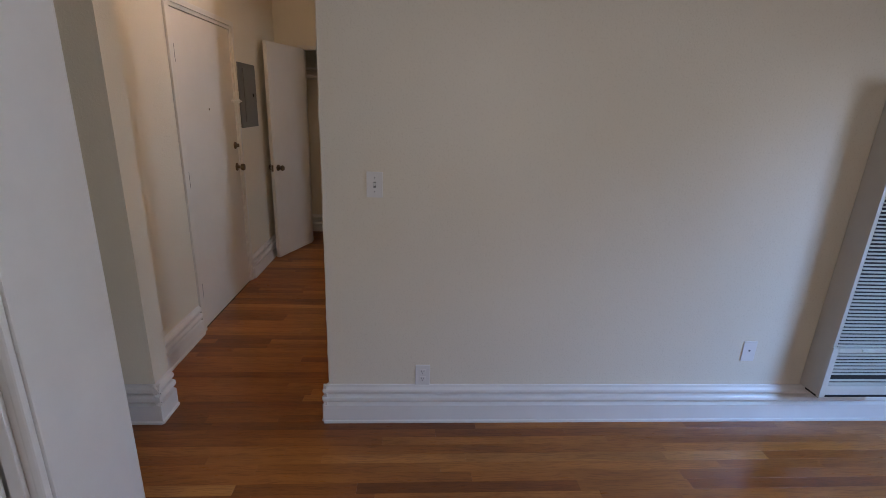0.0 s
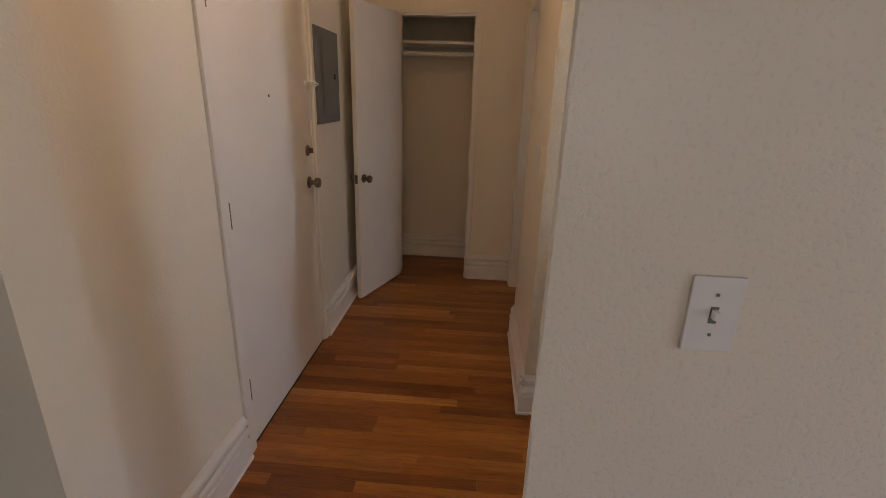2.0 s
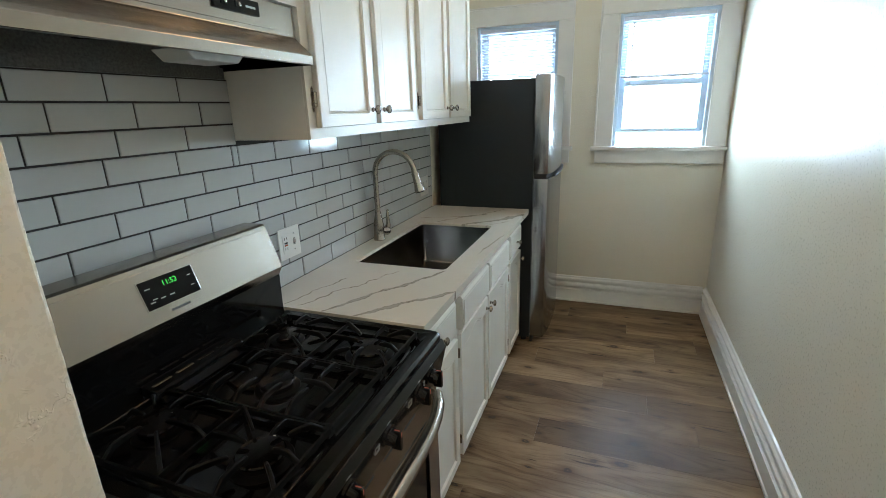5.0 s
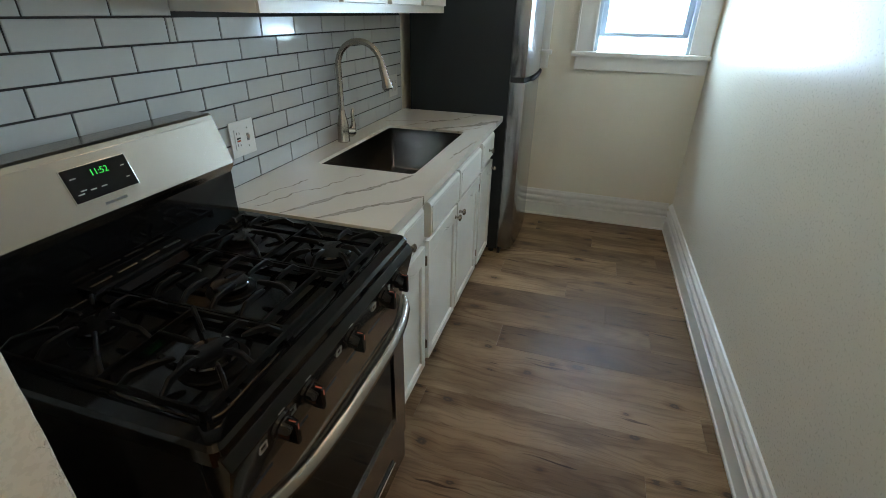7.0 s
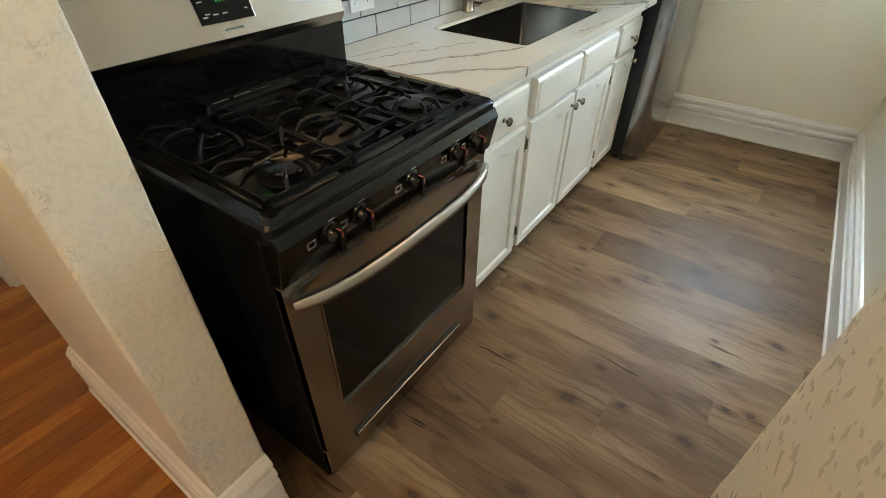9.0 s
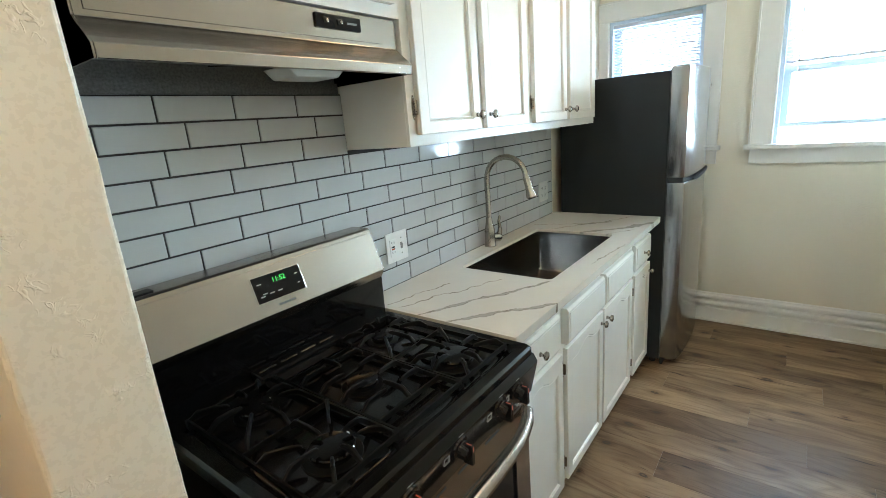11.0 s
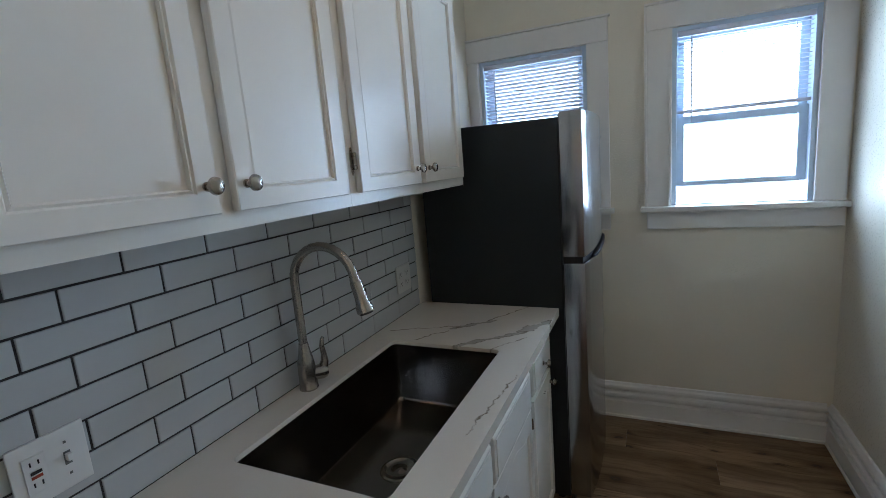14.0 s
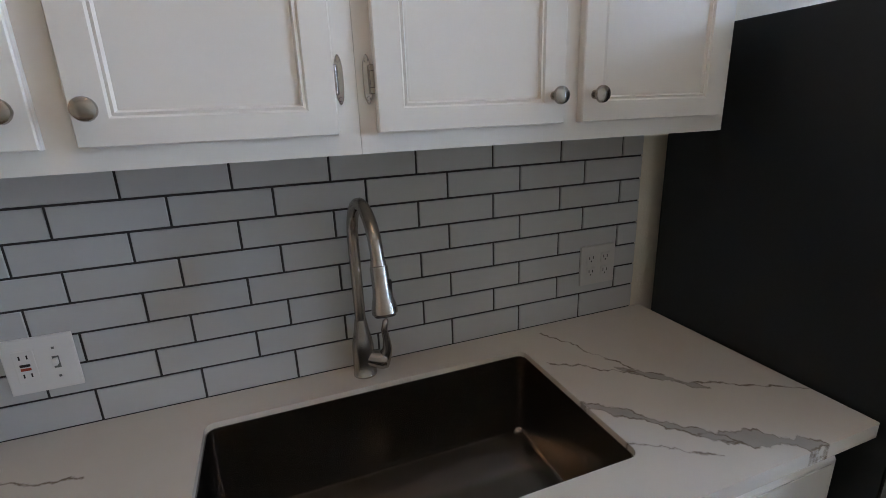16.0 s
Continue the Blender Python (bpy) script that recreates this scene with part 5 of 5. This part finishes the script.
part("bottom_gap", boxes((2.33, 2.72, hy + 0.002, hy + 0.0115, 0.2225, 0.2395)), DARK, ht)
part("latch", block(2.44, 2.52, hy - 0.013, hy - 0.006, 0.482, 0.494, 0.002), HEATER, ht)
part("support_foot", block(2.318, 2.336, hy + 0.020, LIV - 0.035, 0.205, 0.2178, 0.002), DARK, ht)

# ---- hall ----
ent = thing("door_1", (HW, 3.86, 0), "closed flush cream painted entry door with brass-toned locks", "door", "", "structure")
slab = part("door_slab", block(HW - 0.047, HW - 0.006, 3.404, 4.316, 0.0015, 2.022, 0.003), DOORW, ent)
part("door_lining", boxes((-1.29, HW + 0.001, 3.385, 3.398, 0, 2.045), (-1.29, HW + 0.001, 4.322, 4.335, 0, 2.045), (-1.29, HW + 0.001, 3.398, 4.322, 2.026, 2.045), (-1.29, -1.25, 3.398, 4.322, 0, 2.026)), DOORW, ent)
for a, b, c, d in ((3.330, 3.384, 0, 2.082), (4.336, 4.370, 0, 2.082), (3.384, 4.336, 2.046, 2.082)):
    part("casing", block(HW + 0.0005, HW + 0.016, a, b, c + 0.0005, d, 0.004), DOORW, ent)
for z in (0.28, 1.03, 1.775):
    part("hinge", rod((HW + 0.004, 3.400, z - 0.05), (HW + 0.004, 3.400, z + 0.05), 0.0055, 10), GREY, ent, "painted-over hinge barrel", True)
kb = part("door_knob", turned((HW - 0.006, 4.252, 1.005), (1, 0, 0), [(0, 0.032), (0.004, 0.031), (0.007, 0.013), (0.028, 0.012), (0.036, 0.024), (0.050, 0.028), (0.060, 0.024), (0.064, 0.001)], 22), BRONZE, slab, "aged metal door knob", True)
part("deadbolt", turned((HW - 0.006, 4.252, 1.175), (1, 0, 0), [(0, 0.029), (0.006, 0.027), (0.012, 0.018), (0.013, 0.001)], 22), BRONZE, slab, "aged metal deadbolt", True)
part("thumb_turn", block(HW + 0.006, HW + 0.026, 4.246, 4.258, 1.162, 1.190, 0.003), BRONZE, slab)
part("peephole", turned((HW - 0.006, 3.836, 1.452), (1, 0, 0), [(0, 0.007), (0.002, 0.0065), (0.0025, 0.001)], 12), BRONZE, slab)
ch = part("chain_guard", block(HW - 0.004, HW + 0.010, 4.255, 4.318, 1.500, 1.522, 0.003), PLASTIC, slab, "white swing-bar door guard")
part("guard_bar", tube(bmesh.new(), ((HW + 0.008, 4.31, 1.518), (HW + 0.024, 4.36, 1.518), (HW + 0.024, 4.40, 1.511), (HW + 0.024, 4.36, 1.504), (HW + 0.008, 4.31, 1.504)), 0.0035, 8), PLASTIC, ch)
part("guard_plate", block(HW + 0.016, HW + 0.021, 4.338, 4.366, 1.495, 1.527, 0.002), PLASTIC, ent)

pb = thing("breaker_panel", (HW, 4.66, 1.30), "grey painted metal electrical panel on the hall wall", "electrical panel")
part("cover", block(HW + 0.0005, HW + 0.012, 4.405, 4.815, 1.300, 1.808, 0.003), GREY, pb)
pd = part("panel_door", block(HW + 0.012, HW + 0.020, 4.500, 4.715, 1.345, 1.765, 0.002), GREY, pb)
part("latch", block(HW + 0.020, HW + 0.026, 4.690, 4.706, 1.545, 1.575, 0.0015), DARK, pd)

# closet door, standing open towards the hall wall
cd = thing("door_2", (-0.880, 5.500, 0), "open flush cream painted closet door with an old knob", "door", "", "structure")
way = (Vector((-1.083, 4.945, 0)) - Vector((-0.880, 5.500, 0)))
L = way.length
turn = Matrix.Translation((-0.880, 5.500, 0)) @ Matrix.Rotation(math.atan2(way.y, way.x), 4, "Z")


def on_door(nm, bm, mat, parent, label="", smooth=False):
    ob = part(nm, bm, mat, parent, label, smooth)
    ob.data.transform(turn)
    return ob


cs_ = on_door("door_slab", block(0.0, L, -0.018, 0.018, 0.012, 2.028, 0.003), DOORW, cd)
for s in (-1, 1):
    kk = on_door("door_knob", turned((L - 0.065, s * 0.018, 0.905), (0, s, 0), [(0, 0.030), (0.004, 0.029), (0.007, 0.011), (0.026, 0.010), (0.034, 0.022), (0.047, 0.027), (0.056, 0.024), (0.060, 0.001)], 20), BRONZE, cs_, "aged metal door knob", True)
on_door("latch_plate", boxes((L, L + 0.0015, -0.011, 0.011, 0.875, 0.935)), BRONZE, cs_)
for z in (0.25, 1.02, 1.80):
    on_door("hinge", rod((-0.004, -0.020, z - 0.045), (-0.004, -0.020, z + 0.045), 0.0055, 8), BRONZE, cs_)
# closet lining, casing, shelf and rod
lin = thing("closet_frame", (-0.6, 5.52, 0), "cream painted trim around the closet opening", "trim", "", "structure")
part("lining", boxes((-0.8845, -0.872, 5.515, 5.625, 0.0005, 2.022), (-0.328, -0.3155, 5.515, 5.625, 0.0005, 2.022), (-0.8845, -0.3155, 5.515, 5.625, 2.022, 2.0345)), DOORW, lin)
part("casing", block(-0.93, -0.885, 5.503, 5.5195, 0.0005, 2.06, 0.004), DOORW, lin)
part("casing", block(-0.315, -0.280, 5.503, 5.5195, 0.204, 2.06, 0.004), DOORW, lin)
part("casing", block(-0.885, -0.315, 5.503, 5.5195, 2.035, 2.06, 0.004), DOORW, lin)
part("strike_plate", boxes((-0.3295, -0.328, 5.535, 5.56, 0.88, 0.945)), BRONZE, lin)
sh = thing("closet_shelf", (-0.65, 5.85, 1.84), "cream painted shelf with a hanging rod in the closet", "shelf")
part("board", block(HW + 0.001, -0.201, 5.70, 6.044, 1.850, 1.870, 0.002), DOORW, sh)
part("cleat", block(HW + 0.001, -0.201, 6.024, 6.044, 1.760, 1.849, 0.002), DOORW, sh)
part("rod", rod((HW + 0.001, 5.78, 1.785), (-0.201, 5.78, 1.785), 0.017, 14), DOORW, sh, "", True)
# doorway trim at the passage
dj = thing("door_3", (0.13, 5.37, 0), "cream painted door jamb with a strike plate at the passage", "door frame", "", "structure")
part("jamb_lining", boxes((0.055, 0.205, 5.360, 5.3745, 0.0005, 2.03)), DOORW, dj)
part("casing", block(0.043, 0.0595, 5.375, 5.455, 0.0005, 2.09, 0.004), DOORW, dj)
part("strike_plate", boxes((0.145, 0.175, 5.3585, 5.3598, 0.875, 0.94)), NICKEL, dj)
# living room doorway
dl = thing("door_4", (-0.80, 1.4, 0), "white painted door and wide moulded casing in the living room", "door", "", "structure")
part("door_slab", block(-0.885, -0.845, 0.905, 1.482, 0.008, 2.03, 0.003), DOORW, dl)
part("casing", block(-0.7595, -0.742, 1.512, 1.868, 0.0005, 2.14, 0.006), TRIM, dl)
part("inner_bead", block(-0.775, -0.748, 1.488, 1.510, 0.0005, 2.05, 0.007), TRIM, dl)
part("stop", block(-0.838, -0.800, 1.484, 1.4995, 0.0005, 2.05, 0.003), TRIM, dl)
# ceiling lamps
def ceiling_lamp(x, y, power, colour, label):
    """A small glass shade under a round canopy, with its bulb just below it."""
    lamp = thing("ceiling_lamp", (x, y, H), label, "lamp")
    part("canopy", turned((x, y, H - 0.001), (0, 0, -1), [(0, 0.10), (0.012, 0.10), (0.02, 0.085), (0.022, 0.02)], 24), NICKEL, lamp, "", True)
    part("shade", turned((x, y, H - 0.0235), (0, 0, -1), [(0, 0.07), (0.02, 0.115), (0.05, 0.12), (0.08, 0.10), (0.10, 0.06), (0.107, 0.001)], 24), BULB, lamp, "glowing frosted glass shade", True)
    d = bpy.data.lights.new("bulb", "POINT")
    d.energy, d.color, d.shadow_soft_size = power, colour, 0.12
    new("bulb", d).location = (x, y, H - 0.26)


ceiling_lamp(-0.66, 3.36, 14.0, (1.0, 0.67, 0.38), "small warm frosted glass ceiling lamp in the hall")
ceiling_lamp(1.70, 3.42, 5.0, (1.0, 0.70, 0.40), "small warm frosted glass ceiling lamp in the kitchen")

# ---- tiles ----
PX, PZ, TZ0 = 0.1955, 0.0630, 0.9245
bk = tagged(part("backsplash", boxes((0.166, 1.034, 4.3125, KN - 0.0003, 0.9, 1.619), (1.034, 2.640, 4.3125, KN - 0.0003, 0.9, 1.441)), GROUT), "dark grout bed of the tiled backsplash", "backsplash", "", "structure")
tile_meshes = {}


def tile(x0, x1, z0, z1):
    key = (round(x1 - x0, 4), round(z1 - z0, 4))
    if key not in tile_meshes:
        me = bpy.data.meshes.new("tile")
        bm = add_box(bmesh.new(), 0, key[0], -0.0045, 0.0035, 0, key[1])
        top = [e for e in bm.edges if all(v.co.y < 0 for v in e.verts)]
        bmesh.ops.bevel(bm, geom=top, offset=0.0014, segments=1, affect="EDGES")
        bmesh.ops.recalc_face_normals(bm, faces=bm.faces)
        bm.to_mesh(me)
        bm.free()
        me.materials.append(TILE)
        tile_meshes[key] = me
    ob = new("tile", tile_meshes[key])
    ob.location = (x0, 4.3135 + random.uniform(-0.0003, 0.0003), z0)
    ob.rotation_euler = (random.uniform(-0.004, 0.004), 0, random.uniform(-0.004, 0.004))
    ob.parent = bk


G = 0.0048
for r in range(11):
    z0 = TZ0 + r * PZ + G / 2
    z1 = z0 + PZ - G
    over = r > 7
    xe = 1.032 if over else 2.643
    za, zt = (0.9165 if r == 0 else z0), min(z1, 1.617 if over else 1.439)
    off = ((0.857, 0.918)[r % 2] if over else (1.280, 1.400)[r % 2]) - 6 * PX
    k = 0
    while off + k * PX < xe:
        a, b = max(off + k * PX + G / 2, 0.168), min(off + (k + 1) * PX - G / 2, xe)
        k += 1
        if b - a < 0.012:
            continue
        # the row that runs on above the wall cabinet's lower edge is cut there
        if r == 7 and a < 1.034:
            tile(round(a, 4), round(min(b, 1.032), 4), za, z1)
            if b > 1.060:
                tile(1.0365, round(b, 4), za, zt)
            continue
        tile(round(a, 4), round(b, 4), za, zt)

# ---- floors ----
random.seed(7)
piece_meshes = {}


def piece(name, parent, mat, x0, x1, y0, y1, top, thick, gap, edge):
    key = (name, round(x1 - x0, 3), round(y1 - y0, 3))
    if key not in piece_meshes:
        me = bpy.data.meshes.new(name)
        w, d = key[1] - gap, key[2] - gap
        bm = add_box(bmesh.new(), -w / 2, w / 2, -d / 2, d / 2, -thick, 0)
        up = [e for e in bm.edges if all(v.co.z > -1e-6 for v in e.verts)]
        bmesh.ops.bevel(bm, geom=up, offset=edge, segments=1, affect="EDGES")
        bmesh.ops.recalc_face_normals(bm, faces=bm.faces)
        bm.to_mesh(me)
        bm.free()
        me.materials.append(mat)
        piece_meshes[key] = me
    ob = new(name, piece_meshes[key])
    ob.location = ((x0 + x1) / 2, (y0 + y1) / 2, top)
    ob.parent = parent


kf = tagged(part("floor_kitchen", boxes((0.06, 3.52, 2.525, 4.318, -0.0135, -0.008)), DARK), "grey-brown wood-look vinyl plank kitchen floor", "floor", "", "structure")
PW, PL, x, i = 0.182, 1.22, 0.106 - 0.182, -1
# where a butt joint falls in each row of boards
JOINT = {-1: 3.05, 0: 3.60, 1: 2.74, 2: 3.86, 3: 3.42, 4: 3.12, 5: 2.835, 6: 3.71, 7: 2.60, 8: 3.76, 9: 3.48, 10: 2.755, 11: 2.965, 12: 3.19, 13: 3.60, 14: 2.90}
while x < 3.52:
    xa, xb = max(x, 0.06), min(x + PW, 3.52)
    y = JOINT.get(i, 2.6 + (i * 0.41) % PL) - 2 * PL
    while y < 4.318:
        a, b = max(y, 2.525), min(y + PL, 4.318)
        if b - a > 0.02:
            piece("plank", kf, VINYL, round(xa, 3), round(xb, 3), round(a, 3), round(b, 3), 0.0, 0.0075, 0.0006, 0.0004)
        y += PL
    x, i = x + PW, i + 1

of = tagged(part("floor", boxes((-1.30, 3.52, -2.75, 2.53, -0.0135, -0.010), (-1.30, 0.06, 2.53, 6.05, -0.0135, -0.010), (0.06, 3.52, 4.56, 6.15, -0.0135, -0.010)), DARK), "narrow varnished oak strip floor in living room and hall", "floor", "", "structure")
SWD = 0.057
rest = bmesh.new()
count, y = 0, 6.045
while y > -2.75:
    ya, yb = y - SWD, y
    lo, hi = (HW, 3.52) if yb < LIV + 0.03 else (HW, 0.075) if yb < 4.56 + 0.03 else (HW, 3.52)
    x = lo - random.uniform(0, 0.6)
    while x < hi:
        ln = random.choice((0.35, 0.5, 0.65, 0.8, 0.95, 1.1, 1.3))
        a, b = max(x, lo), min(x + ln, hi)
        x += ln
        if b - a < 0.03:
            continue
        near = (1.28 < y < 5.6 and a < 0.08) or (1.45 < y < LIV + 0.03 and a < 2.6)
        if near and count < 300:
            piece("floor_strip", of, OAK, round(a, 3), round(b, 3), round(ya, 4), round(yb, 4), 0.0, 0.0095, 0.0003, 0.00012)
            count += 1
        else:
            add_box(rest, a + 0.0003, b - 0.0003, ya + 0.0003, yb - 0.0003, -0.0095, 0)
    y -= SWD
part("floor_strips", rest, OAKJ, of)["kind"] = "stuff"
